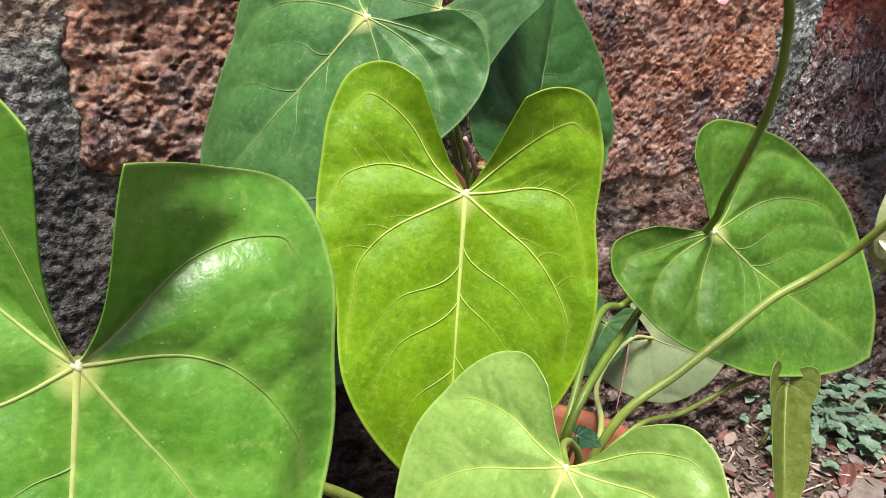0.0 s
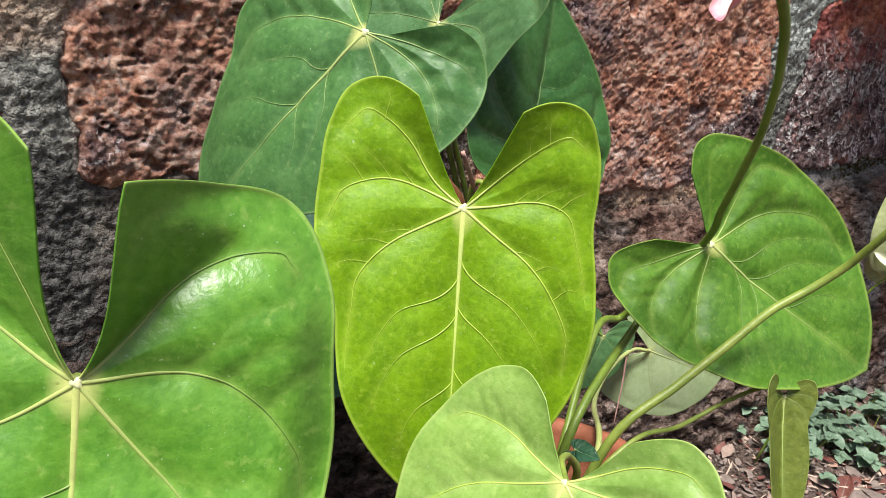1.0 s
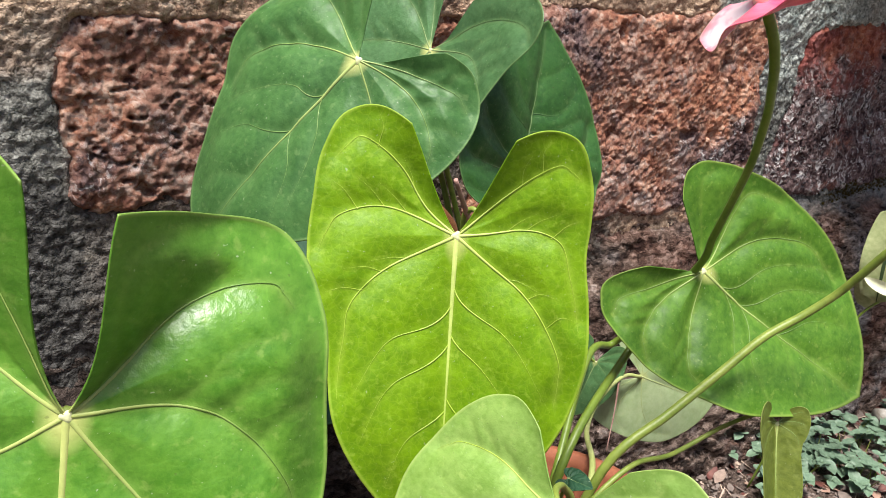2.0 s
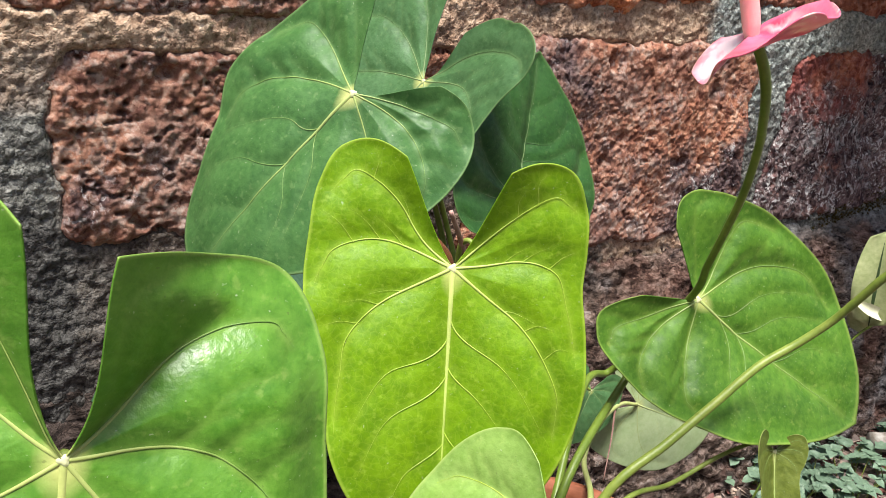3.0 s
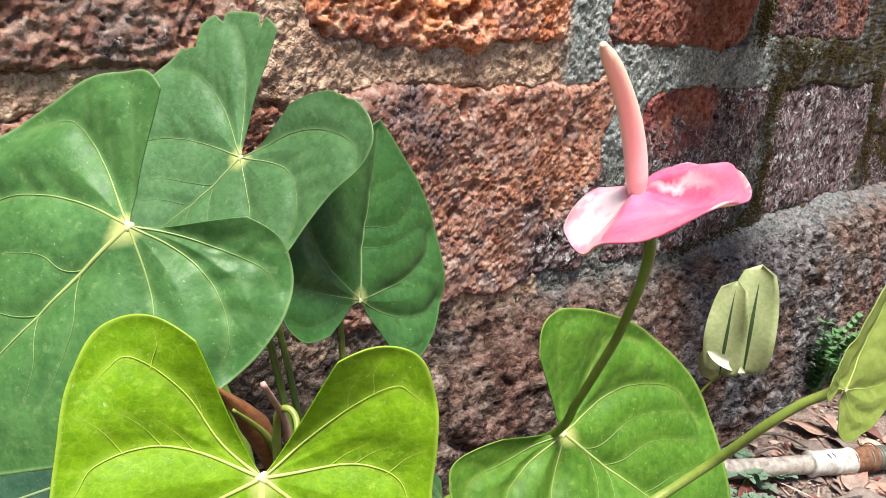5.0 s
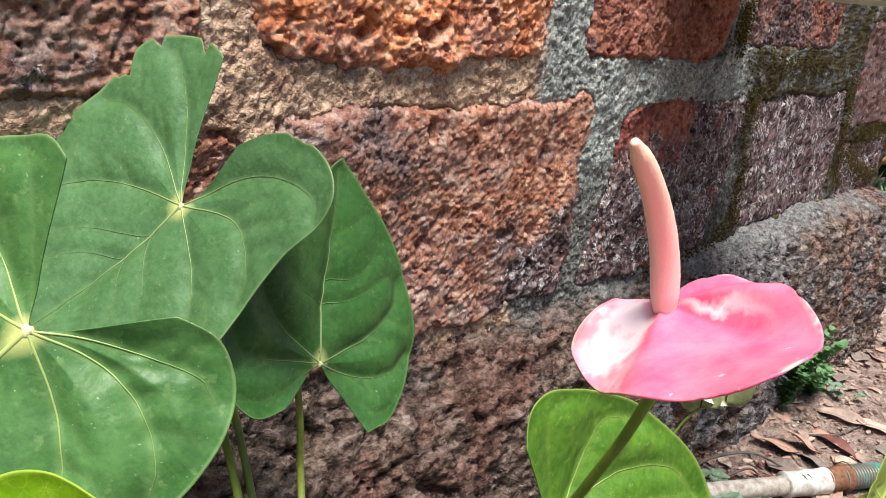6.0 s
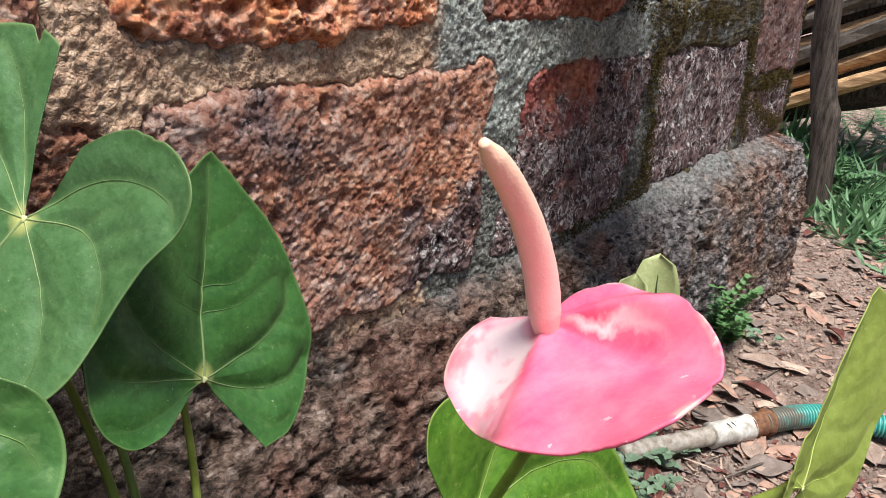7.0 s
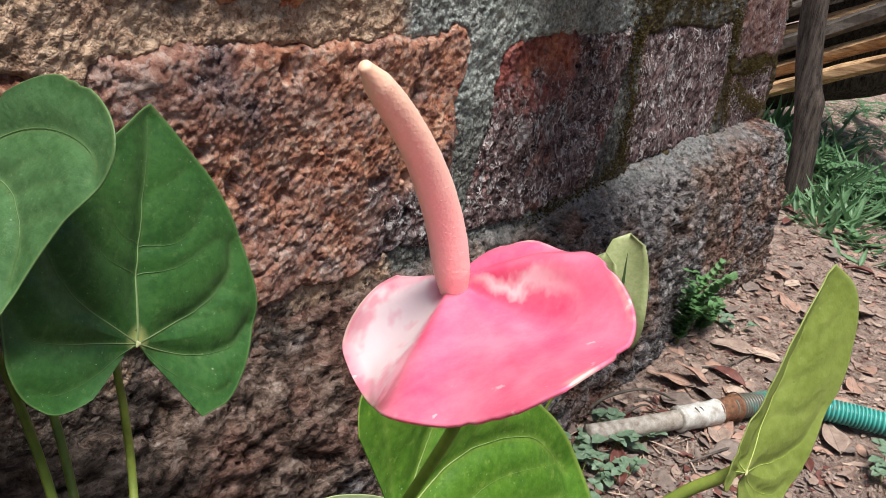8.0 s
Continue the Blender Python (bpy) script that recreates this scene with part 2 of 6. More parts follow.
def plinth_material():
    """Crumbly cement and stone, grey with light grains, reddish in places."""
    s = Nodes("weathered plinth stone")
    streak = s.n.new("ShaderNodeMapping")
    streak.inputs["Rotation"].default_value = (0, radians(38), 0)
    streak.inputs["Scale"].default_value = (0.62, 1, 1.5)
    s.l.new(bent(s, 50, 0.02), streak.inputs[0])
    vec = streak.outputs[0]
    cells = s.voronoi(120, vec=vec)
    tone = s.n.new("ShaderNodeSeparateColor")
    s.l.new(s.voronoi(120, vec=vec, out="Color"), tone.inputs[0])
    rough = s.noise(62, 7, 0.74, vec)
    grain = s.math("ADD", s.math("MULTIPLY", rough, 0.88), s.math("MULTIPLY", tone.outputs[0], 0.12))
    brown = s.ramp(grain, [(0.38, (0.024, 0.016, 0.013)), (0.47, (0.145, 0.100, 0.078)), (0.56, (0.31, 0.225, 0.185)), (0.68, (0.52, 0.43, 0.38))])
    red = s.mix(s.ramp(s.noise(8, 3), [(0.48, 0.0), (0.62, 0.5)]), brown, s.ramp(grain, [(0.36, (0.05, 0.014, 0.010)), (0.6, (0.34, 0.15, 0.11))]))
    grey = s.ramp(grain, [(0.38, (0.022, 0.020, 0.021)), (0.47, (0.155, 0.142, 0.143)), (0.57, (0.33, 0.31, 0.31)), (0.70, (0.62, 0.60, 0.59))])
    where = s.ramp(s.math("ADD", s.noise(10, 4), s.math("SUBTRACT", s.span(s.axis(0), 0.9, 1.6, -0.1, 0.14), s.span(s.axis(0), 1.75, 2.1, 0.0, 0.12))), [(0.5, 0.0), (0.64, 0.95)])
    col = s.mix(where, red, grey)
    # dark crust in patches; at low x it also paints in the leaves' shade
    crust = s.ramp(s.math("ADD", s.noise(19, 5, 0.65), s.span(s.axis(0), 0.66, 0.46, 0.0, 0.30)), [(0.58, 0.0), (0.69, 0.8)])
    col = s.mix(crust, col, s.ramp(grain, [(0.38, (0.012, 0.010, 0.009)), (0.66, (0.075, 0.062, 0.055))]))
    # pale cement smeared over the shoulder
    shoulder = s.math("MULTIPLY", s.span(s.axis(2), 0.375, 0.405), s.math("MULTIPLY", s.span(s.axis(0), 0.85, 1.2), s.span(s.axis(0), 2.35, 2.0)))
    cement = s.math("MULTIPLY", shoulder, s.ramp(s.noise(14, 5, 0.65), [(0.33, 0.0), (0.48, 0.9)]))
    col = s.mix(cement, col, s.ramp(s.noise(170, 5, 0.7), [(0.36, (0.12, 0.122, 0.118)), (0.64, (0.42, 0.43, 0.42))]))
    nrm = s.bump(cells, 0.9, -0.007)
    nrm = s.bump(rough, 1.0, 0.018, nrm)
    return s.done(col, 0.94, nrm, spec=0.15)


def leaf_material(name, base, dark, vein, translucency=0.2, rough=0.36, spots=0.3, net=0.03, spec=0.45):
    s = Nodes(name)
    uv = s.n.new("ShaderNodeUVMap")
    uv.uv_map = "leaf"
    vec = uv.outputs[0]
    wob = s.n.new("ShaderNodeTexNoise")
    wob.inputs["Scale"].default_value = 120
    s.l.new(vec, wob.inputs["Vector"])
    shake = s.n.new("ShaderNodeVectorMath")
    shake.operation = "MULTIPLY_ADD"
    s.l.new(wob.outputs["Color"], shake.inputs[0])
    shake.inputs[1].default_value = (0.006, 0.006, 0.0)
    s.l.new(vec, shake.inputs[2])
    mott = s.math("ADD", s.math("MULTIPLY", s.noise(34, 4, 0.6, vec), 0.5), s.math("MULTIPLY", s.noise(210, 4, 0.65, vec), 0.5))
    col = s.mix(s.ramp(mott, [(0.40, 0.0), (0.59, 1.0)]), dark, base)
    blotch = s.ramp(s.noise(170, 3, 0.55, vec), [(0.60, 0.0), (0.68, 0.20)])
    col = s.mix(blotch, col, vein)
    cell = s.voronoi(230, "DISTANCE_TO_EDGE", shake.outputs[0])
    col = s.mix(s.ramp(cell, [(0.0, net), (0.07, 0.0)]), col, vein)
    halo = s.attr("vein").outputs["Fac"]
    col = s.mix(s.math("MULTIPLY", halo, 0.22), col, vein)
    near = s.ramp(s.attr("reach").outputs["Fac"], [(0.02, 0.8), (0.10, 0.0)])
    col = s.mix(near, col, (0.62, 0.62, 0.22))
    rim = s.attr("rim").outputs["Fac"]
    col = s.mix(s.math("MULTIPLY", rim, 0.35), col, vein)
    dirt = s.ramp(s.noise(420, 2, 0.5, vec), [(0.69, 0.0), (0.74, spots)])
    col = s.mix(dirt, col, (0.05, 0.04, 0.02))
    dust = s.ramp(s.noise(560, 2, 0.5, shake.outputs[0]), [(0.70, 0.0), (0.75, 0.35)])
    col = s.mix(dust, col, (0.55, 0.6, 0.45))
    nrm = s.bump(s.noise(110, 4, 0.6, vec), 0.16, 0.004)
    nrm = s.bump(cell, 0.12, 0.0012, nrm)
    r = s.span(s.noise(40, 4, 0.65, vec), 0.3, 0.7, rough - 0.08, rough + 0.14)
    s.done(col, r, nrm, spec=spec)
    return s.translucent(s.mix(0.5, col, base), translucency)


def plain(name, light, dark, scale=60, rough=0.5, bump=0.2, dist=0.002, spec=0.4):
    """A surface of one colour with two scales of variation."""
    s = Nodes(name)
    col = s.mix(s.ramp(s.noise(scale, 5, 0.6), [(0.32, 0.0), (0.68, 1.0)]), dark, light)
    col = s.mix(0.3, col, s.ramp(s.noise(scale * 6, 3, 0.6), [(0.3, 0.55), (0.7, 1.0)]), "MULTIPLY")
    return s.done(col, rough, s.bump(s.noise(scale * 3, 5, 0.65), bump, dist), spec=spec)


def soil_material():
    s = Nodes("dry garden soil")
    mid = s.noise(26, 6, 0.65)
    fine = s.noise(190, 5, 0.7)
    col = s.ramp(mid, [(0.32, (0.25, 0.175, 0.145)), (0.5, (0.48, 0.355, 0.298)), (0.68, (0.67, 0.54, 0.47))])
    col = s.mix(0.55, col, s.ramp(fine, [(0.38, (0.25, 0.2, 0.17)), (0.56, (1.0, 1.0, 1.0))]), "MULTIPLY")
    # soil coloured darker at low x and high y, cutting the light it bounces
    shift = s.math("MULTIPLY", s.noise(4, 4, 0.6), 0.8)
    dark_soil = s.math("MULTIPLY", s.span(s.math("ADD", s.axis(0), shift), 1.9, 1.3, 0.0, 0.8), s.span(s.math("ADD", s.axis(1), shift), -0.5, 0.3))
    col = s.mix(dark_soil, col, s.ramp(fine, [(0.36, (0.035, 0.024, 0.019)), (0.56, (0.135, 0.096, 0.078)), (0.68, (0.24, 0.18, 0.15))]))
    nrm = s.bump(s.noise(90, 8, 0.75), 1.0, 0.022)
    return s.done(col, 0.95, nrm, spec=0.15)


MORTAR = mortar_material()
RED = laterite("red laterite", 0.43, 0.32, 0.0, 0.92, (0.89, 1.0, 1.04), corner=0.22)
ORANGE = laterite("orange laterite", 0.22, 0.9, 0.0, 1.3)
BROWN = laterite("brown laterite", 0.45, 0.22, 0.0, 0.88, (0.87, 1.0, 1.02))
DEEP_RED = laterite("deep red laterite", 0.42, 0.15, 0.0, 0.72, (1.0, 0.80, 0.82))
STAINED = laterite("stained red laterite", 0.54, 0.1, -0.10, 0.55, (1.0, 0.8, 0.8))
PINK = laterite("dusky pink laterite", 0.48, 0.0, 0.0, 0.5, (0.85, 0.95, 1.1))
DARK = laterite("lichen covered laterite", 0.66, 0.45, 0.04, 0.64, (1.0, 0.64, 0.74), 0.26)
FROSTED = laterite("laterite with pale lichen", 0.82, 0.0, 0.04, 0.5, (0.9, 0.9, 1.0))
PLINTH = plinth_material()
SOIL = soil_material()
LIME = leaf_material("young lime green leaf", (0.186, 0.352, 0.005), (0.118, 0.252, 0.003), (0.50, 0.64, 0.09), 0.22, 0.46, 0.1, 0.11, 0.3)
LEFT_GREEN = leaf_material("glossy green leaf", (0.110, 0.258, 0.028), (0.058, 0.172, 0.013), (0.33, 0.43, 0.11), 0.02, 0.34, spec=0.40)
MID_GREEN = leaf_material("green leaf", (0.068, 0.170, 0.045), (0.038, 0.112, 0.028), (0.24, 0.36, 0.14), 0.07, 0.46, spec=0.28)
DULL_GREEN = leaf_material("dull green leaf", (0.074, 0.170, 0.064), (0.043, 0.112, 0.036), (0.20, 0.29, 0.11), 0.07, 0.42, 0.8)
DEEP_GREEN = leaf_material("deep green leaf", (0.041, 0.121, 0.026), (0.022, 0.078, 0.016), (0.15, 0.24, 0.08), 0.04, 0.42, 0.7, spec=0.35)
BLUE_GREEN = leaf_material("dark blue-green leaf", (0.026, 0.085, 0.042), (0.015, 0.056, 0.027), (0.10, 0.19, 0.10), 0.1, 0.55, 0.3, 0.01, 0.22)
FRESH_GREEN = leaf_material("fresh green leaf", (0.088, 0.198, 0.019), (0.044, 0.122, 0.009), (0.32, 0.41, 0.09), 0.07, 0.46, spec=0.32)
LIGHT_GREEN = leaf_material("light green leaf", (0.235, 0.375, 0.085), (0.155, 0.285, 0.045), (0.48, 0.58, 0.18), 0.14, 0.42)
SOFT_GREEN = leaf_material("soft pale leaf", (0.52, 0.63, 0.36), (0.40, 0.53, 0.26), (0.5, 0.56, 0.25), 0.35, 0.5)
OLIVE = leaf_material("olive green folded leaf", (0.30, 0.38, 0.085), (0.21, 0.28, 0.05), (0.42, 0.48, 0.16), 0.3, 0.42)
OLIVE_DARK = leaf_material("olive green hanging leaf", (0.145, 0.185, 0.028), (0.085, 0.115, 0.014), (0.32, 0.37, 0.11), 0.12, 0.45)
PALE_LEAF = leaf_material("pale variegated leaf", (0.46, 0.50, 0.25), (0.32, 0.38, 0.16), (0.20, 0.26, 0.10), 0.25, 0.5)
WEED = leaf_material("blue-green weed leaf", (0.22, 0.31, 0.21), (0.12, 0.195, 0.125), (0.3, 0.40, 0.28), 0.2, 0.5)
FERN_GREEN = leaf_material("fern green", (0.15, 0.30, 0.12), (0.09, 0.20, 0.07), (0.3, 0.42, 0.2), 0.3, 0.5)
GRASS = leaf_material("grass blade", (0.15, 0.285, 0.135), (0.08, 0.175, 0.08), (0.25, 0.36, 0.18), 0.25, 0.45)


def spathe_material():
    """Waxy pink; white over one lobe and along a streak, for fading and painted sky highlights."""
    s = Nodes("pink waxy spathe")
    uv = s.n.new("ShaderNodeUVMap")
    uv.uv_map = "leaf"
    vec = uv.outputs[0]
    mott = s.noise(60, 5, 0.65, vec)
    side_raw, reach = s.attr("side").outputs["Fac"], s.attr("reach").outputs["Fac"]
    col = s.mix(s.ramp(mott, [(0.35, 0.0), (0.65, 1.0)]), (0.83, 0.105, 0.225), (0.90, 0.245, 0.365))
    side = s.math("ADD", side_raw, s.math("MULTIPLY", s.math("SUBTRACT", s.noise(70, 4, 0.6, vec), 0.5), 0.5))
    blush = s.ramp(s.noise(85, 3, 0.5, vec), [(0.50, 1.0), (0.60, 0.45)])
    # glossy highlights put into the colour: pale lobe, streak and specks near the margin
    lobe = s.math("MULTIPLY", s.ramp(side, [(0.40, 0.0), (0.50, 0.9), (0.85, 0.9), (0.95, 0.5)]), blush)
    streak = s.math("MULTIPLY", s.ramp(s.math("ABSOLUTE", s.math("ADD", side, 0.38)), [(0.01, 0.9), (0.085, 0.0)]), s.ramp(reach, [(0.42, 1.0), (0.78, 0.0)]))
    specks = s.math("MULTIPLY", s.ramp(s.noise(190, 3, 0.5, vec), [(0.66, 0.0), (0.70, 1.0)]), s.ramp(reach, [(0.70, 0.0), (0.86, 0.7)]))
    pale = s.math("MULTIPLY", s.math("MAXIMUM", lobe, streak), s.ramp(reach, [(0.12, 0.2), (0.25, 1.0), (0.88, 1.0), (0.98, 0.4)]))
    col = s.mix(s.math("MAXIMUM", pale, specks), col, (0.96, 0.84, 0.85))
    # worn cream edge, browned here and there
    edge = s.math("MULTIPLY", s.ramp(reach, [(0.955, 0.0), (0.985, 0.8)]), s.ramp(s.noise(48, 4, 0.6, vec), [(0.48, 0.0), (0.58, 1.0)]))
    col = s.mix(edge, col, (0.86, 0.66, 0.55))
    s.bsdf.inputs["Coat Weight"].default_value = 0.8
    s.bsdf.inputs["Coat Roughness"].default_value = 0.12
    s.done(col, 0.34, s.bump(s.noise(150, 3, 0.6, vec), 0.1, 0.002), spec=0.5)
    return s.translucent(col, 0.18)


def vein_material(name, near, far):
    """A vein: pale at the knot, fading towards the blade's own green at its end."""
    s = Nodes(name)
    col = s.mix(s.ramp(s.attr("fade").outputs["Fac"], [(0.05, 0.0), (0.75, 1.0)]), near, far)
    col = s.mix(0.25, col, s.ramp(s.noise(400, 3, 0.6), [(0.3, 0.5), (0.7, 1.0)]), "MULTIPLY")
    return s.done(col, 0.42, s.bump(s.noise(300, 3), 0.1, 0.001), spec=0.35)


SPATHE = spathe_material()
STEM = plain("green stem", (0.255, 0.315, 0.062), (0.15, 0.215, 0.034), 70, 0.42, 0.1)
STEM_DARK = plain("olive stem", (0.17, 0.245, 0.035), (0.10, 0.165, 0.02), 60, 0.4, 0.1)
STEM_PALE = plain("pale stem", (0.45, 0.48, 0.2), (0.34, 0.4, 0.12), 60, 0.45, 0.1)
VEIN_LIME = vein_material("lime vein", (0.56, 0.66, 0.19), (0.34, 0.48, 0.05))
VEIN_GREEN = vein_material("green vein", (0.38, 0.46, 0.15), (0.15, 0.27, 0.07))
VEIN_GOLD = vein_material("golden green vein", (0.46, 0.51, 0.16), (0.12, 0.23, 0.04))
VEIN_DULL = vein_material("dull vein", (0.24, 0.33, 0.14), (0.070, 0.15, 0.05))
KNOT = plain("pale knot", (0.74, 0.74, 0.42), (0.60, 0.62, 0.28), 200, 0.4, 0.1)
VEIN_SOFT = plain("soft pale vein", (0.48, 0.55, 0.26), (0.38, 0.47, 0.18), 90, 0.5, 0.1)
TWIG = plain("pinkish dry twig", (0.56, 0.33, 0.29), (0.36, 0.19, 0.15), 120, 0.6, 0.2)
DARK_RIB = plain("dark green rib", (0.05, 0.085, 0.03), (0.025, 0.05, 0.015), 90, 0.5, 0.1)
SHEATH = plain("dry brown sheath", (0.36, 0.145, 0.055), (0.19, 0.07, 0.03), 120, 0.6, 0.4)
PLASTER = plain("weathered plaster", (0.22, 0.21, 0.17), (0.12, 0.12, 0.09), 6, 0.9, 0.4)
TERRACOTTA = plain("terracotta", (0.40, 0.135, 0.068), (0.27, 0.085, 0.042), 40, 0.75, 0.3)
PIPE = plain("dirty grey pipe", (0.50, 0.47, 0.42), (0.20, 0.16, 0.125), 70, 0.5, 0.2)
PVC = plain("dirty white plastic", (0.66, 0.66, 0.63), (0.30, 0.27, 0.23), 60, 0.42, 0.1)
RUST = plain("rusty clamp", (0.26, 0.12, 0.06), (0.10, 0.05, 0.03), 120, 0.8, 0.6)


def wood_material(name, light, dark, stretch, rough=0.85, bump=0.6):
    """Wood with its grain along one axis; stretch: how much the noise is drawn out on x, y, z."""
    s = Nodes(name)
    m = s.n.new("ShaderNodeMapping")
    m.inputs["Scale"].default_value = stretch
    s.l.new(s.pos, m.inputs[0])
    grain = s.noise(90, 6, 0.7, m.outputs[0])
    col = s.ramp(grain, [(0.36, dark), (0.52, tuple(0.6 * a + 0.4 * b for a, b in zip(light, dark))), (0.66, light)])
    col = s.mix(s.ramp(s.noise(9, 4, 0.6), [(0.48, 0.0), (0.68, 0.6)]), col, dark)
    return s.done(col, rough, s.bump(grain, bump, 0.006), spec=0.2)


WOOD_DARK = wood_material("weathered dark post", (0.105, 0.085, 0.072), (0.014, 0.011, 0.010), (1.0, 1.0, 0.10))
WOOD_CUT = wood_material("split firewood", (0.60, 0.40, 0.22), (0.22, 0.12, 0.06), (1.0, 0.08, 1.0), 0.8, 0.5)
BARK = plain("grey bark", (0.15, 0.125, 0.105), (0.06, 0.05, 0.042), 40, 0.9, 0.7, 0.005)
DRY_A = plain("dry tan leaf", (0.42, 0.27, 0.205), (0.27, 0.155, 0.115), 70, 0.7, 0.4)
DRY_B = plain("dry pale leaf", (0.50, 0.39, 0.31), (0.34, 0.245, 0.19), 70, 0.7, 0.4)
DRY_C = plain("dry maroon leaf", (0.17, 0.06, 0.045), (0.09, 0.03, 0.025), 70, 0.6, 0.4)
DRY_D = plain("grey rotten leaf", (0.24, 0.19, 0.165), (0.13, 0.10, 0.085), 70, 0.8, 0.5)
DRY_E = plain("grey-brown dry leaf", (0.36, 0.27, 0.22), (0.22, 0.155, 0.125), 70, 0.8, 0.5)
DARK_MARK = plain("dark print", (0.04, 0.04, 0.05), (0.02, 0.02, 0.025), 60, 0.6, 0.1)
POT_GREEN = plain("pale green plastic", (0.60, 0.64, 0.47), (0.46, 0.52, 0.36), 30, 0.5, 0.1)
CREAM = plain("cream leaf edge", (0.75, 0.75, 0.55), (0.6, 0.62, 0.4), 40, 0.5, 0.1)


def hose_material():
    s = Nodes("green ribbed hose")
    grime = s.ramp(s.math("ADD", s.noise(30, 4), s.span(s.axis(0), 1.60, 1.70, 0.3, -0.15)), [(0.45, 0.0), (0.65, 0.9)])
    col = s.mix(s.attr("rib").outputs["Fac"], (0.005, 0.13, 0.11), (0.09, 0.42, 0.37))
    col = s.mix(grime, col, (0.13, 0.10, 0.08))
    return s.done(col, 0.35, s.bump(s.noise(200, 3), 0.15, 0.002), spec=0.5)


HOSE = hose_material()
MOSS = plain("brown-green moss", (0.10, 0.072, 0.021), (0.030, 0.022, 0.007), 300, 0.95, 0.6, 0.004, 0.1)

# ---- the wall ----
FACE = 0.7225          # the wall's face, along y


# name of the material, x from and to, z from and to, how far proud, lean of its ends
BLOCKS = [
    (BROWN, -0.44, 0.052, 0.47, 0.668, 0.000, 0.0),
    (BROWN, 0.112, 0.505, 0.520, 0.676, 0.004, 0.0),
    (RED, 0.535, 1.030, 0.430, 0.684, 0.006, 0.10),
    (DARK, 1.122, 1.520, 0.415, 0.670, 0.003, 0.28),
    (FROSTED, 1.575, 2.060, 0.420, 0.664, 0.000, 0.0),
    (FROSTED, 2.110, 2.470, 0.400, 0.545, 0.000, 0.0),
    (PINK, 2.120, 2.475, 0.575, 0.815, 0.004, 0.0),
    (BROWN, -0.40, 0.02, 0.735, 0.97, 0.002, 0.0),
    (BROWN, 0.075, 0.470, 0.712, 0.97, 0.004, 0.0),
    (ORANGE, 0.515, 0.910, 0.738, 0.97, 0.008, 0.0),
    (DEEP_RED, 1.000, 1.395, 0.736, 0.97, 0.002, 0.0),
    (STAINED, 1.470, 1.910, 0.752, 0.97, 0.002, 0.0),
    (PINK, 2.10, 2.475, 0.860, 1.02, 0.000, 0.0),
    (BROWN, -0.25, 0.20, 1.03, 1.26, 0.002, 0.0),
    (RED, 0.26, 0.68, 1.03, 1.26, 0.002, 0.0),
    (BROWN, 0.74, 1.16, 1.03, 1.26, 0.002, 0.0),
    (RED, 1.22, 1.66, 1.03, 1.26, 0.002, 0.0),
    (BROWN, 1.72, 2.40, 1.06, 1.26, 0.002, 0.0),
]


def inside(x, z, b):
    """Distance from a block's uneven edge, in metres, positive inside."""
    _, x0, x1, z0, z1, _, lean = b
    shift = lean * np.clip(z - z0 - 0.13, -0.13, 0.13)
    xs = x - shift + lean * 0.11
    wob = 0.016 * fbm(x, z, 13, 4, 5) + 0.007 * fbm(x, z, 60, 4, 9, 0.65)
    dx, dz = np.minimum(xs - x0, x1 - xs), np.minimum(z - z0, z1 - z)
    r = 0.02
    d = np.minimum(dx, dz)
    corner = r - np.hypot(np.maximum(r - dx, 0), np.maximum(r - dz, 0))
    return np.where((dx < r) & (dz < r), corner, d) + wob


def pits(x, z, seed, many=1.0):
    """Hollows of porous stone, 0 to 1."""
    a = smooth(0.48 - 0.12 * many, 0.68, fbm(x, z, 30, 3, seed))
    b = smooth(0.42 - 0.10 * many, 0.62, fbm(x, z * 1.5, 85, 3, seed + 7))
    return np.maximum(a, 0.45 * b)


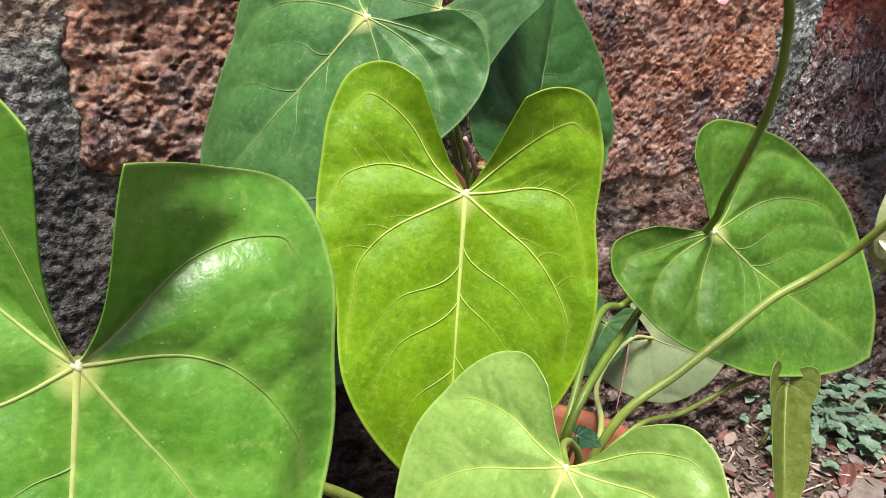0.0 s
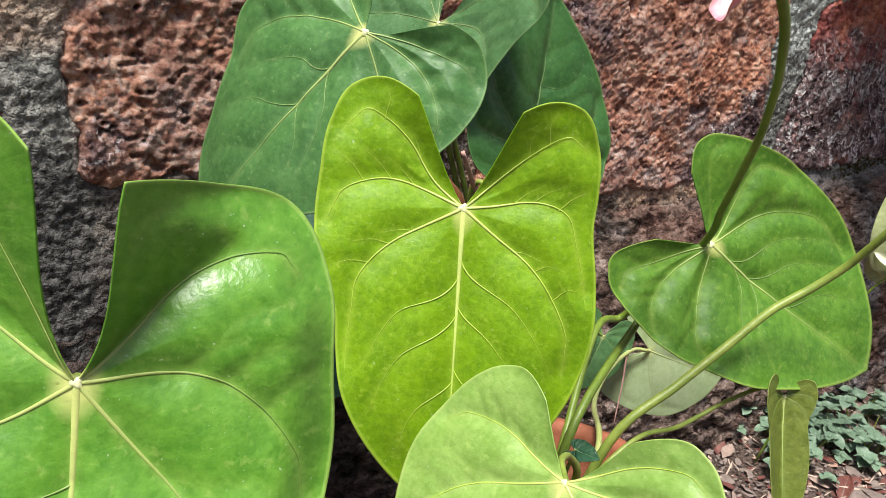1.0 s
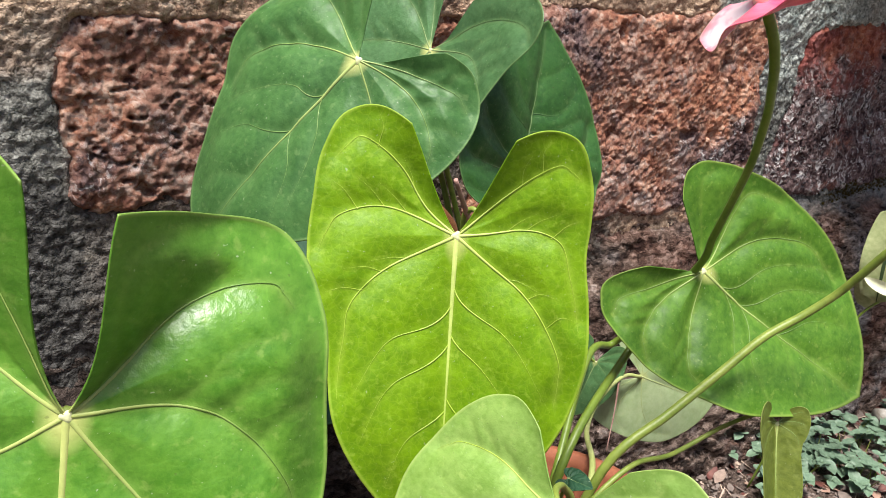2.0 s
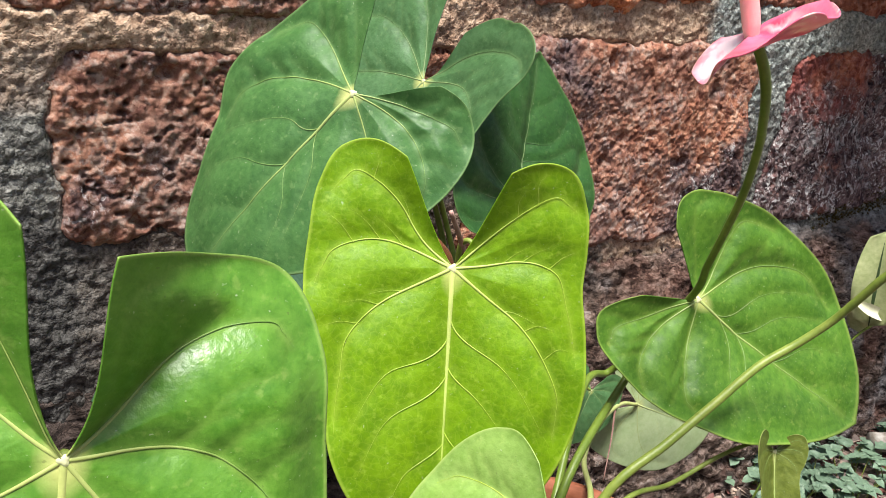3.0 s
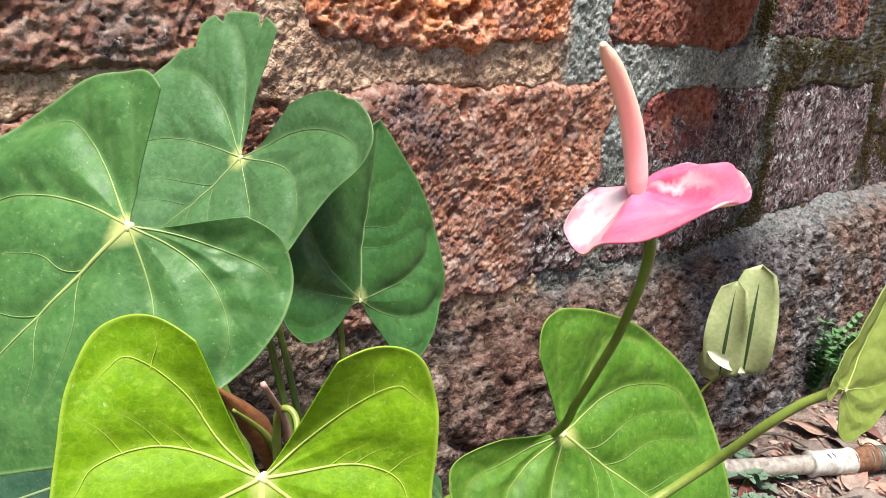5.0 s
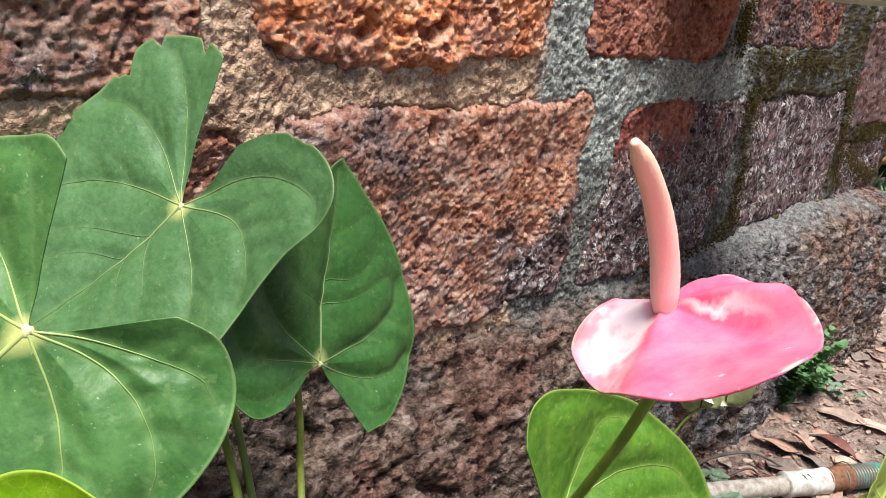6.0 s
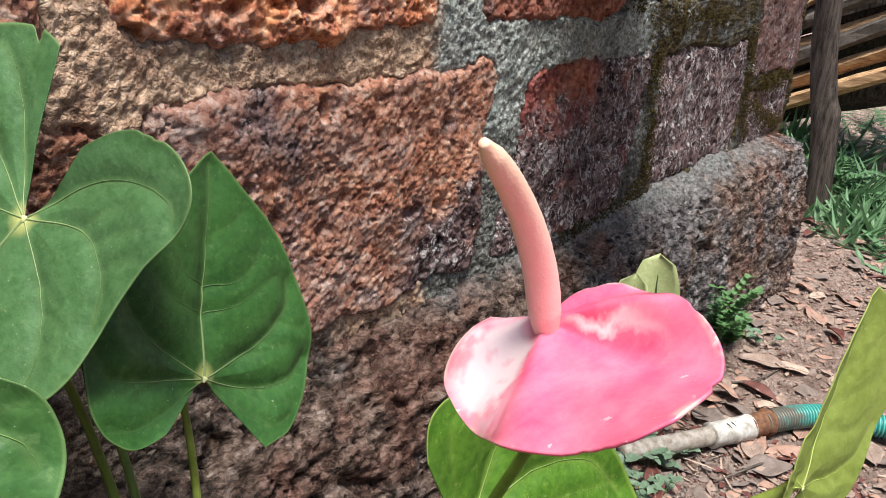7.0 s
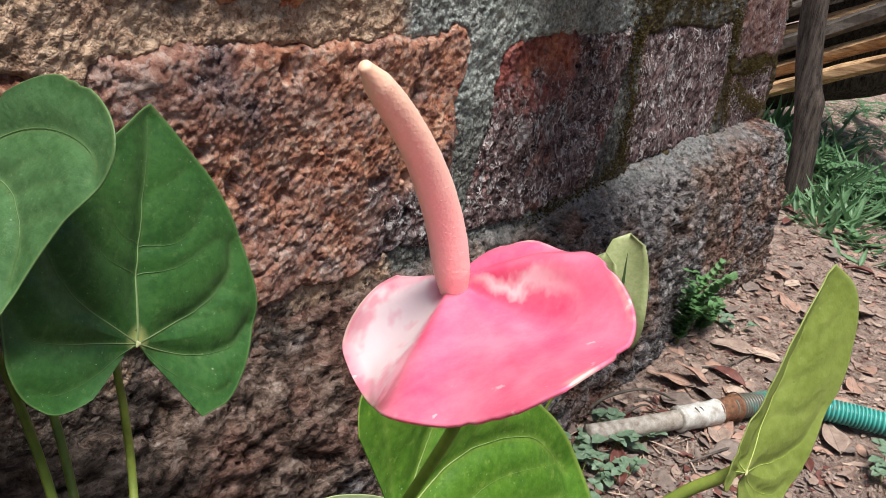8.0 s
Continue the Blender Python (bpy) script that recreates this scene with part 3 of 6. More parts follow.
def wall_block(b, parent, seed):
    mat, x0, x1, z0, z1, proud, lean = b
    near = -0.1 < x0 < 1.5 and z0 < 0.8
    cell = 0.0016 if near else 0.0045
    xs = np.arange(x0 - 0.07, x1 + 0.06, cell)
    zs = np.arange(z0 - 0.02, min(z1, 1.3) + 0.022, cell)
    X, Z = np.meshgrid(xs, zs)
    d = inside(X, Z, b)
    h = proud - 0.015 * (1 - smooth(-0.010, 0.006, d))
    coarse = 1.0 if mat in (ORANGE, BROWN) else 0.5
    bend_x, bend_z = X + 0.006 * fbm(X, Z, 60, 3, seed + 21), Z + 0.006 * fbm(X, Z, 60, 3, seed + 23)
    h = h + 0.010 * fbm(X, Z, 11, 4, seed) + 0.0042 * coarse * fbm(X, Z, 48, 5, seed + 3, 0.68)
    h = h - (0.0014 + 0.0030 * coarse) * (crumbs(bend_x, bend_z, 105, seed) - 0.45) - 0.0024 * (crumbs(bend_x, bend_z * 1.2, 40, seed + 9) - 0.45)
    h = h - 0.0030 * smooth(-0.2, 0.35, fbm(X, Z, 17, 3, seed + 31)) * (crumbs(bend_x, bend_z, 230, seed + 13) - 0.45) + 0.0010 * fbm(X, Z, 260, 2, seed + 17)
    h = h - 0.016 * (0.2 + 0.8 * coarse) * pits(X, Z, seed + 11, coarse) + 0.003
    keep = d > -0.012
    verts = np.stack([X.ravel(), FACE - h.ravel(), Z.ravel()], 1)
    nz, nx = X.shape
    k = keep[:-1, :-1] | keep[1:, 1:] | keep[:-1, 1:] | keep[1:, :-1]
    idx = np.arange(nz * nx).reshape(nz, nx)
    f = np.stack([idx[:-1, :-1], idx[:-1, 1:], idx[1:, 1:], idx[1:, :-1]], -1)[k]
    used = np.unique(f)
    remap = np.full(nz * nx, -1)
    remap[used] = np.arange(len(used))
    return mesh_object("stone_block", verts[used], remap[f], mat, parent)


def build_wall():
    xs = np.concatenate([np.arange(-0.9, -0.1, 0.02), np.arange(-0.1, 1.7, 0.0021), np.arange(1.7, 2.501, 0.009)])
    zs = np.concatenate([np.arange(-0.1, 0.36, 0.02), np.arange(0.36, 0.84, 0.0021), np.arange(0.84, 1.42, 0.016)])
    X, Z = np.meshgrid(xs, zs)
    d = np.full(X.shape, -1.0)
    for b in BLOCKS:
        d = np.maximum(d, inside(X, Z, b))
    h = 0.004 + 0.007 * fbm(X, Z, 14, 3, 31) + 0.003 * fbm(X, Z, 120, 2, 37, 0.7) - 0.0030 * (crumbs(X, Z, 210, 41) - 0.45) - 0.0022 * (crumbs(X, Z, 90, 43) - 0.45)
    h = h - 0.005 * smooth(-0.004, 0.001, d) - 0.03 * smooth(0.001, 0.012, d)
    nz, nx = X.shape
    front = np.stack([X.ravel(), FACE - h.ravel(), Z.ravel()], 1)
    verts, faces = front.tolist(), [tuple(f) for f in grid_faces(nz, nx)]
    # the end, the back and the top close the wall's body
    idx = np.arange(nz * nx).reshape(nz, nx)
    ring = list(idx[0]) + list(idx[1:, -1]) + list(idx[-1, ::-1][1:]) + list(idx[::-1, 0][1:-1])
    base = len(verts)
    verts += [[verts[i][0], FACE + 0.36, verts[i][2]] for i in ring]
    n = len(ring)
    faces += [(ring[k], base + k, base + (k + 1) % n, ring[(k + 1) % n]) for k in range(n)]
    faces.append(tuple(base + k for k in range(n)))
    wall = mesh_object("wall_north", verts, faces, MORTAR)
    tagged(wall, "old garden wall of red laterite blocks in thick sandy mortar, stained and mossy", "wall", kind="structure")
    for k, b in enumerate(BLOCKS):
        wall_block(b, wall, 100 + 13 * k)
    return wall


build_wall()


def build_plinth():
    """The footing that stands out under the wall, with a sloping shoulder."""
    xs = np.concatenate([np.arange(-0.9, 0.1, 0.03), np.arange(0.1, 2.41, 0.005)])
    xs = np.concatenate([xs, [2.425, 2.432, 2.432, 2.432]])
    prof = np.concatenate([np.linspace(0, 0.22, 22), np.linspace(0.22, 1, 90)[1:]])
    X, T = np.meshgrid(xs, prof)
    out = np.interp(X, [-0.9, 0.2, 0.8, 1.5, 2.0, 2.43], [0.012, 0.014, 0.022, 0.045, 0.07, 0.085])
    lip = np.interp(X, [-0.9, 0.6, 1.4, 2.0, 2.43], [0.385, 0.375, 0.365, 0.375, 0.392])
    back_z = np.interp(X, [-0.9, 0.6, 1.3, 1.9, 2.43], [0.435, 0.425, 0.415, 0.43, 0.41])
    s = np.clip(T / 0.22, 0, 1)
    round_ = smooth(0.0, 1.0, s)
    y = FACE + 0.015 - (out + 0.015) * s
    z = back_z + (lip - back_z) * (0.45 * s + 0.55 * round_ * s)
    down = np.clip((T - 0.22) / 0.78, 0, 1)
    z = z - (lip + 0.08) * down
    y = y - 0.018 * np.sin(np.clip(down * 5, 0, 1) * math.pi / 2) - 0.03 * down
    lump = 0.012 * fbm(X, T * 0.45, 9, 4, 61) + 0.012 * fbm(X * 0.8 + z, z * 1.7 - X * 0.5, 36, 4, 67, 0.68) + 0.004 * fbm(X, z, 120, 3, 71)
    lump = lump - 0.020 * pits(X * 0.8, z + 0.3 * X, 77)
    y = y - lump * (0.35 + 0.65 * s)
    z = z + 0.5 * lump * (1 - down) * s
    end = np.array([0] * (len(xs) - 4) + [0, 0.012, 0.2, 0.4])
    y = y + end[None, :] * (0.3 + 0.7 * s)
    verts = np.stack([X.ravel(), y.ravel(), z.ravel()], 1)
    ob = mesh_object("wall_footing", verts, grid_faces(*X.shape), PLINTH)
    tagged(ob, "rough grey-brown stone footing standing out under the garden wall", "wall footing", kind="structure")


build_plinth()


def build_sky_blocker():
    """An unseen plain wall, added on the other side to hold back sky light."""
    bm = bmesh.new()
    bmesh.ops.create_cube(bm, size=1.0, matrix=Matrix.Translation((1.0, -3.0, 0.75)) @ Matrix.Diagonal((14, 0.25, 1.9, 1)))
    bmesh.ops.bevel(bm, geom=bm.edges[:], offset=0.02, segments=2, affect="EDGES")
    ob = part("sky_blocker", bm, PLASTER, smooth_shade=False)
    tagged(ob, "plain unseen wall added on the far side to block low sky light", "wall", kind="structure")


build_sky_blocker()


# ---- the ground ----
def ground_height(x, y):
    h = 0.012 * fbm(x, y, 2.2, 4, 81) + 0.007 * fbm(x, y, 14, 4, 85)
    h = h + 0.004 * fbm(x, y, 55, 3, 88)
    bank = smooth(3.0, 5.2, x) * smooth(0.25, 1.6, y)
    near = np.exp(-((x - 0.9) / 6) ** 2 - (y / 6) ** 2)
    return h * (0.3 + 0.7 * near) + 0.55 * bank + 0.03 * smooth(1.6, 2.6, x) * smooth(0.35, 0.68, y)


def build_ground():
    far = np.array([1.5, 2.2, 3.5, 6, 11, 20, 45, 110, 300, 900])
    xs = np.concatenate([-0.6 - far[::-1], np.arange(-0.6, 0.7, 0.04), np.arange(0.7, 3.9, 0.012), 3.9 + far])
    ys = np.concatenate([-0.7 - far[::-1], np.arange(-0.7, 0.0, 0.04), np.arange(0.0, 0.9, 0.012), np.arange(0.9, 1.8, 0.05), 1.8 + far])
    X, Y = np.meshgrid(xs, ys)
    verts = np.stack([X.ravel(), Y.ravel(), ground_height(X, Y).ravel()], 1)
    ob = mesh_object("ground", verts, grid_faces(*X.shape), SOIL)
    tagged(ob, "bare reddish garden soil strewn with dry leaves", "ground", kind="structure")


build_ground()


def on_ground(x, y):
    return float(ground_height(np.array([x]), np.array([y]))[0])


# ---- heart-shaped leaves ----
STEPS = np.array([0, 0.08, 0.18, 0.3, 0.42, 0.54, 0.66, 0.78, 0.88, 0.95, 1.0])


def through_steps(vals, x):
    vals = np.array(vals)
    m = np.gradient(vals, STEPS)
    i = np.clip(np.searchsorted(STEPS, x, side="right") - 1, 0, len(STEPS) - 2)
    h = STEPS[i + 1] - STEPS[i]
    s = (x - STEPS[i]) / h
    return ((2 * s**3 - 3 * s * s + 1) * vals[i] + (s**3 - 2 * s * s + s) * h * m[i]
            + (3 * s * s - 2 * s**3) * vals[i + 1] + (s**3 - s * s) * h * m[i + 1])


# The veins of each blade, side by side (first the side that f < 0 names). Basal veins: width, f at a fifth, half and four fifths of
# the way out, f and rho of the end. Laterals: rho where they leave the midrib, then f and rho half-way and at the end. Branches: three places.
BASAL = ((0.75, 0.93, 0.90, 0.86, 0.78, 0.92), (0.85, 0.74, 0.72, 0.65, 0.55, 0.92), (0.9, 0.44, 0.42, 0.36, 0.25, 0.93))
LATERAL = ((0.18, 0.19, 0.48, 0.22, 0.88), (0.34, 0.12, 0.60, 0.15, 0.91), (0.52, 0.065, 0.73, 0.09, 0.94), (0.70, 0.03, 0.82, 0.05, 0.94))
COMMON_VEINS = ((BASAL, LATERAL, ()), (BASAL, LATERAL, ()))
LIME_VEINS = (
    (((0.75, 0.91, 0.885, 0.85, 0.77, 0.94), (0.85, 0.66, 0.66, 0.59, 0.36, 0.92), (0.95, 0.35, 0.35, 0.29, 0.22, 0.90)),
     ((0.15, 0.19, 0.46, 0.21, 0.90), (0.30, 0.10, 0.52, 0.16, 0.86), (0.50, 0.06, 0.70, 0.09, 0.93), (0.68, 0.03, 0.80, 0.05, 0.94)), ()),
    (((0.75, 0.86, 0.905, 0.87, 0.77, 0.91), (0.85, 0.75, 0.715, 0.63, 0.52, 0.93), (0.95, 0.41, 0.40, 0.345, 0.21, 0.95)),
     ((0.21, 0.18, 0.52, 0.19, 0.87), (0.33, 0.125, 0.62, 0.14, 0.92), (0.54, 0.065, 0.73, 0.08, 0.95), (0.70, 0.03, 0.82, 0.05, 0.94)), ()))
MID_VEINS = (
    (((0.75, 0.95, 0.89, 0.85, 0.80, 0.90), (0.85, 0.82, 0.74, 0.63, 0.55, 0.92), (0.85, 0.47, 0.44, 0.38, 0.28, 0.93)),
     ((0.19, 0.14, 0.42, 0.16, 0.85), (0.37, 0.10, 0.58, 0.13, 0.90), (0.60, 0.05, 0.75, 0.07, 0.93)), ()),
    (((0.9, 0.49, 0.435, 0.36, 0.28, 0.92), (0.85, 0.735, 0.73, 0.69, 0.54, 0.95), (0.4, 0.95, 0.925, 0.905, 0.88, 0.95)),
     ((0.18, 0.20, 0.40, 0.25, 0.92), (0.37, 0.13, 0.60, 0.17, 0.96), (0.62, 0.07, 0.77, 0.09, 0.96)), ()))
DULL_VEINS = (
    (((0.85, 0.96, 0.91, 0.80, 0.74, 0.93), (0.9, 0.76, 0.69, 0.59, 0.50, 0.92), (0.8, 0.40, 0.40, 0.36, 0.28, 0.92)), LATERAL, ()),
    (((0.8, 0.905, 0.895, 0.855, 0.82, 0.93), (0.85, 0.74, 0.71, 0.655, 0.60, 0.93), (0.9, 0.45, 0.415, 0.35, 0.28, 0.92)), LATERAL, ()))
DEEP_VEINS = (
    (((0.9, 0.43, 0.43, 0.38, 0.30, 0.93), (0.85, 0.67, 0.67, 0.65, 0.56, 0.93), (0.5, 0.93, 0.92, 0.88, 0.80, 0.93)),
     ((0.28, 0.20, 0.50, 0.28, 0.88), (0.41, 0.12, 0.59, 0.16, 0.90), (0.60, 0.06, 0.75, 0.10, 0.92)), ()),
    (((0.9, 0.50, 0.48, 0.42, 0.34, 0.93), (0.85, 0.78, 0.75, 0.69, 0.60, 0.95), (0.5, 0.96, 0.93, 0.90, 0.82, 0.95)),
     ((0.28, 0.21, 0.48, 0.31, 0.88), (0.40, 0.17, 0.60, 0.20, 0.96), (0.60, 0.06, 0.75, 0.115, 0.92)), ()))
FRESH_VEINS = (
    (((0.9, 0.42, 0.415, 0.33, 0.20, 0.93), (0.8, 0.56, 0.61, 0.615, 0.46, 0.93), (0.4, 0.84, 0.87, 0.87, 0.80, 0.93)),
     ((0.11, 0.25, 0.42, 0.235, 0.95), (0.26, 0.16, 0.50, 0.18, 0.90), (0.50, 0.09, 0.65, 0.12, 0.93), (0.70, 0.04, 0.83, 0.06, 0.96)), ()),
    (((0.75, 0.90, 0.88, 0.875, 0.82, 0.93), (0.85, 0.77, 0.76, 0.71, 0.62, 0.96), (0.85, 0.47, 0.485, 0.475, 0.40, 0.93)),
     ((0.14, 0.22, 0.50, 0.30, 0.88), (0.27, 0.17, 0.58, 0.21, 0.94), (0.53, 0.08, 0.74, 0.11, 0.92), (0.72, 0.03, 0.84, 0.05, 0.94)), ()))
LEFT_VEINS = (
    (((0.85, 0.845, 0.835, 0.745, 0.68, 0.87), (0.4, 0.91, 0.965, 0.96, 0.92, 0.87), (0.9, 0.60, 0.54, 0.42, 0.34, 0.91), (0.95, 0.235, 0.24, 0.21, 0.15, 0.92)),
     ((0.30, 0.06, 0.50, 0.09, 0.88),), ((0.58, 0.38, 0.67, 0.59, 0.65, 0.84), (0.53, 0.54, 0.59, 0.68, 0.58, 0.85), (0.24, 0.41, 0.335, 0.64, 0.34, 0.88))),
    (((0.75, 0.98, 0.93, 0.89, 0.84, 0.92), (0.9, 0.79, 0.76, 0.69, 0.60, 0.92), (0.95, 0.35, 0.40, 0.36, 0.26, 0.92)),
     ((0.24, 0.10, 0.28, 0.18, 0.42), (0.42, 0.08, 0.58, 0.13, 0.90)), ()))
LIGHT_VEINS = (
    (((0.8, 0.95, 0.925, 0.86, 0.78, 0.92), (0.9, 0.73, 0.73, 0.66, 0.56, 0.92), (0.9, 0.42, 0.43, 0.38, 0.28, 0.92)), LATERAL, ()),
    (((0.8, 0.72, 0.73, 0.68, 0.62, 0.92), (0.9, 0.45, 0.45, 0.395, 0.30, 0.92)), LATERAL, ((0.46, 0.33, 0.50, 0.54, 0.56, 0.78),)))


class HeartLeaf:
    """A cordate blade: radii round the knot on each side, from the tip (0) to the edge of the sinus (1).
    bow: across, fold on each side, along, lift of each lobe, twist, rounding of the sinus."""

    def __init__(self, radii_a, radii_b, sinus, bow, quilt=0.0012, wave=0.0, seed=0, flare=0.0, roll=0.0, folds=(), veins=(), crease=(0.87, 0.28)):
        self.ra, self.rb, self.sinus, self.bow = radii_a, radii_b, sinus, bow
        self.size, self.quilt, self.wave, self.seed = radii_a[0], quilt, wave, seed
        self.flare, self.roll, self.folds, self.veins, self.crease = flare, roll, folds, veins, crease
        self.lines = self.vein_lines()
        self.major = self.pieces([(f, r) for f, r, w in self.lines if w >= 0.7])
        self.minor = self.pieces([(f, r) for f, r, w in self.lines if w < 0.7])

    def pieces(self, lines):
        """Starts and steps of the short straight pieces that the lines are made of."""
        runs = [self.flat(f[::4], r[::4]) for f, r in lines]
        return np.concatenate([p[:-1] for p in runs]), np.concatenate([p[1:] - p[:-1] for p in runs])

    def flat(self, f, rho):
        """f from -1 to 1 round the blade, rho from knot to margin."""
        f, rho = np.asarray(f, float), np.asarray(rho, float)
        a = np.abs(f)
        r = np.where(f < 0, through_steps(self.ra, a), through_steps(self.rb, a)) * rho
        th = np.where(f < 0, -a * self.sinus[0], a * self.sinus[1]) * (1 - self.bow[7] * (1 - rho) ** 2 * a)
        return np.stack([r * np.sin(th), r * np.cos(th)], -1)

    def vein_lines(self):
        """Lines (f, rho, width) of the midrib, the basal veins of both sides, the laterals and their branches."""
        out = []
        t = np.linspace(0, 1, 60)
        out.append((0 * t, t * 0.99, 1.0))
        rnd = random.Random(self.seed)
        plan = self.veins or COMMON_VEINS
        for side, (basal, lateral, branch) in zip((-1, 1), plan):
            paths = []
            for w, f2, f5, f8, fe, re in basal:
                paths.append(([(f2, 0.012), (f2, 0.2), (f5, 0.5), (f8, 0.8), (0.5 * (f8 + fe), 0.5 * (0.82 + re)), (fe, re)], w))
                if w > 0.7:
                    for r0 in (0.36, 0.54, 0.70):
                        r0 = r0 + 0.05 * (rnd.random() - 0.5)
                        f0 = float(np.interp(r0, [0.2, 0.5, 0.8], [f2, f5, f8]))
                        g = 0.045 + 0.03 * rnd.random()
                        if f0 + g < 0.94:
                            paths.append(([(f0, r0), (f0 + 0.75 * g, r0 + 0.10), (f0 + g, min(0.93, r0 + 0.24))], 0.3))
            for r0, fm, rm, fe, re in lateral:
                paths.append(([(0.0, r0), (fm, rm), (fe, re)], 0.58 - 0.25 * r0))
            for f0, r0, fm, rm, fe, re in branch:
                paths.append(([(f0, r0), (fm, rm), (fe, re)], 0.42))
            for q, w in paths:
                c = spline(q, 56)
                out.append((side * np.clip(c[:, 0], 0, 1), np.clip(c[:, 1], 0.012, 0.97), w))
        return out

    def place(self, f, rho):
        """Local place of a point on the blade, with relief, and its closeness to a vein."""
        p = self.flat(f, rho)
        u, v = p[..., 0], p[..., 1]
        L, c = self.size, self.bow
        e = 0.03 * L
        a = np.sqrt(u * u + e * e) - e
        w = (c[0] * u * u + c[3] * v * v * (v > 0) + np.where(u < 0, c[4], c[5]) * v * v * (v < 0) + c[6] * u * v) / L
        w = w + np.where(u < 0, c[1], c[2]) * a
        sc = L / 0.15

        def gap(a, s):
            q = p.reshape(-1, 2)
            best = np.full(len(q), 9.0)
            ss = (s * s).sum(1) + 1e-15
            for k in range(0, len(q), 1500):
                to = q[k:k + 1500, None] - a[None]
                t = np.clip((to * s[None]).sum(2) / ss, 0, 1)
                dx, dy = to[..., 0] - t * s[:, 0], to[..., 1] - t * s[:, 1]
                best[k:k + 1500] = np.sqrt((dx * dx + dy * dy).min(1))
            return best.reshape(u.shape)

        d, d2 = gap(*self.major), gap(*self.minor)
        w = w - self.quilt * smooth(0.0, 0.30, np.asarray(rho, float)) * (1 / (1 + (d / (0.0075 * sc)) ** 2) + 0.30 / (1 + (d2 / (0.0045 * sc)) ** 2))
        w = w + 0.0007 * sc * fbm(u, v, 22 / sc, 3, 300 + self.seed)
        fa, rr = np.abs(np.asarray(f)), np.asarray(rho)
        crease = self.crease[0] - self.crease[1] * rr
        w = w + self.flare * L * rr * (np.sqrt(np.maximum(0, fa - crease) ** 2 + 0.0009) - 0.03) / (1 - crease)
        w = w - self.roll * L * smooth(0.72, 1.0, rr) ** 1.5 * (1 - smooth(0.85, 1.0, fa))
        for mid, wide, rise in self.folds:
            w = w + rise * L * np.sin(np.clip(rr, 0, 1) * math.pi * 0.62) * np.exp(-((np.asarray(f) - mid) / wide) ** 2)
        w = w + self.wave * np.asarray(rho) ** 5 * np.sin(np.asarray(f) * 17 + self.seed)
        return np.stack([u, v, w], -1), np.maximum(np.exp(-(d / (0.0018 * sc)) ** 2), 0.5 * np.exp(-(d2 / (0.0014 * sc)) ** 2))

    def blade(self, name, parent, material, vein_material, width=0.0009, bites=(), thick=0.0006, label="", finest=0.0):
        a = np.linspace(0, 1, 104)
        a = 1 - (1 - a) ** 1.35
        f = np.concatenate([-a[::-1], a[1:]])
        rho = np.concatenate([[0.0], np.linspace(0.02, 0.96, 62), [0.978, 0.99, 1.0]])
        F, Rh = np.meshgrid(f, rho)
        cut = np.ones_like(f)
        for at, half, depth in bites:
            cut = cut - depth * np.clip(1.2 - np.abs((f - at) / half) ** 2, 0, 1) * (0.85 + 0.3 * np.sin(f * 190))
        Rh = Rh * cut[None, :]
        P, vein = self.place(F, Rh)
        nr, nf = F.shape
        ob = mesh_object(name, P.reshape(-1, 3), grid_faces(nr, nf), material, parent, label)
        me = ob.data
        uv = me.uv_layers.new(name="leaf")
        loops = np.zeros(len(me.loops), dtype=np.int32)
        me.loops.foreach_get("vertex_index", loops)
        flat = P.reshape(-1, 3)[:, :2]
        uv.data.foreach_set("uv", (flat[loops] + 0.13 * (1 + self.seed)).astype(np.float32).ravel())
        at = me.attributes.new("vein", "FLOAT", "POINT")
        at.data.foreach_set("value", vein.astype(np.float32).ravel())
        rim = np.broadcast_to((rho > 0.985).astype(np.float32)[:, None], F.shape).copy()
        at = me.attributes.new("rim", "FLOAT", "POINT")
        at.data.foreach_set("value", rim.ravel())
        at = me.attributes.new("side", "FLOAT", "POINT")
        at.data.foreach_set("value", F.astype(np.float32).ravel())
        at = me.attributes.new("reach", "FLOAT", "POINT")
        at.data.foreach_set("value", Rh.astype(np.float32).ravel())
        m = ob.modifiers.new("thickness", "SOLIDIFY")
        m.thickness, m.offset = thick, -1
        if vein_material:
            self.ribs(ob, vein_material, width, finest)
        return ob

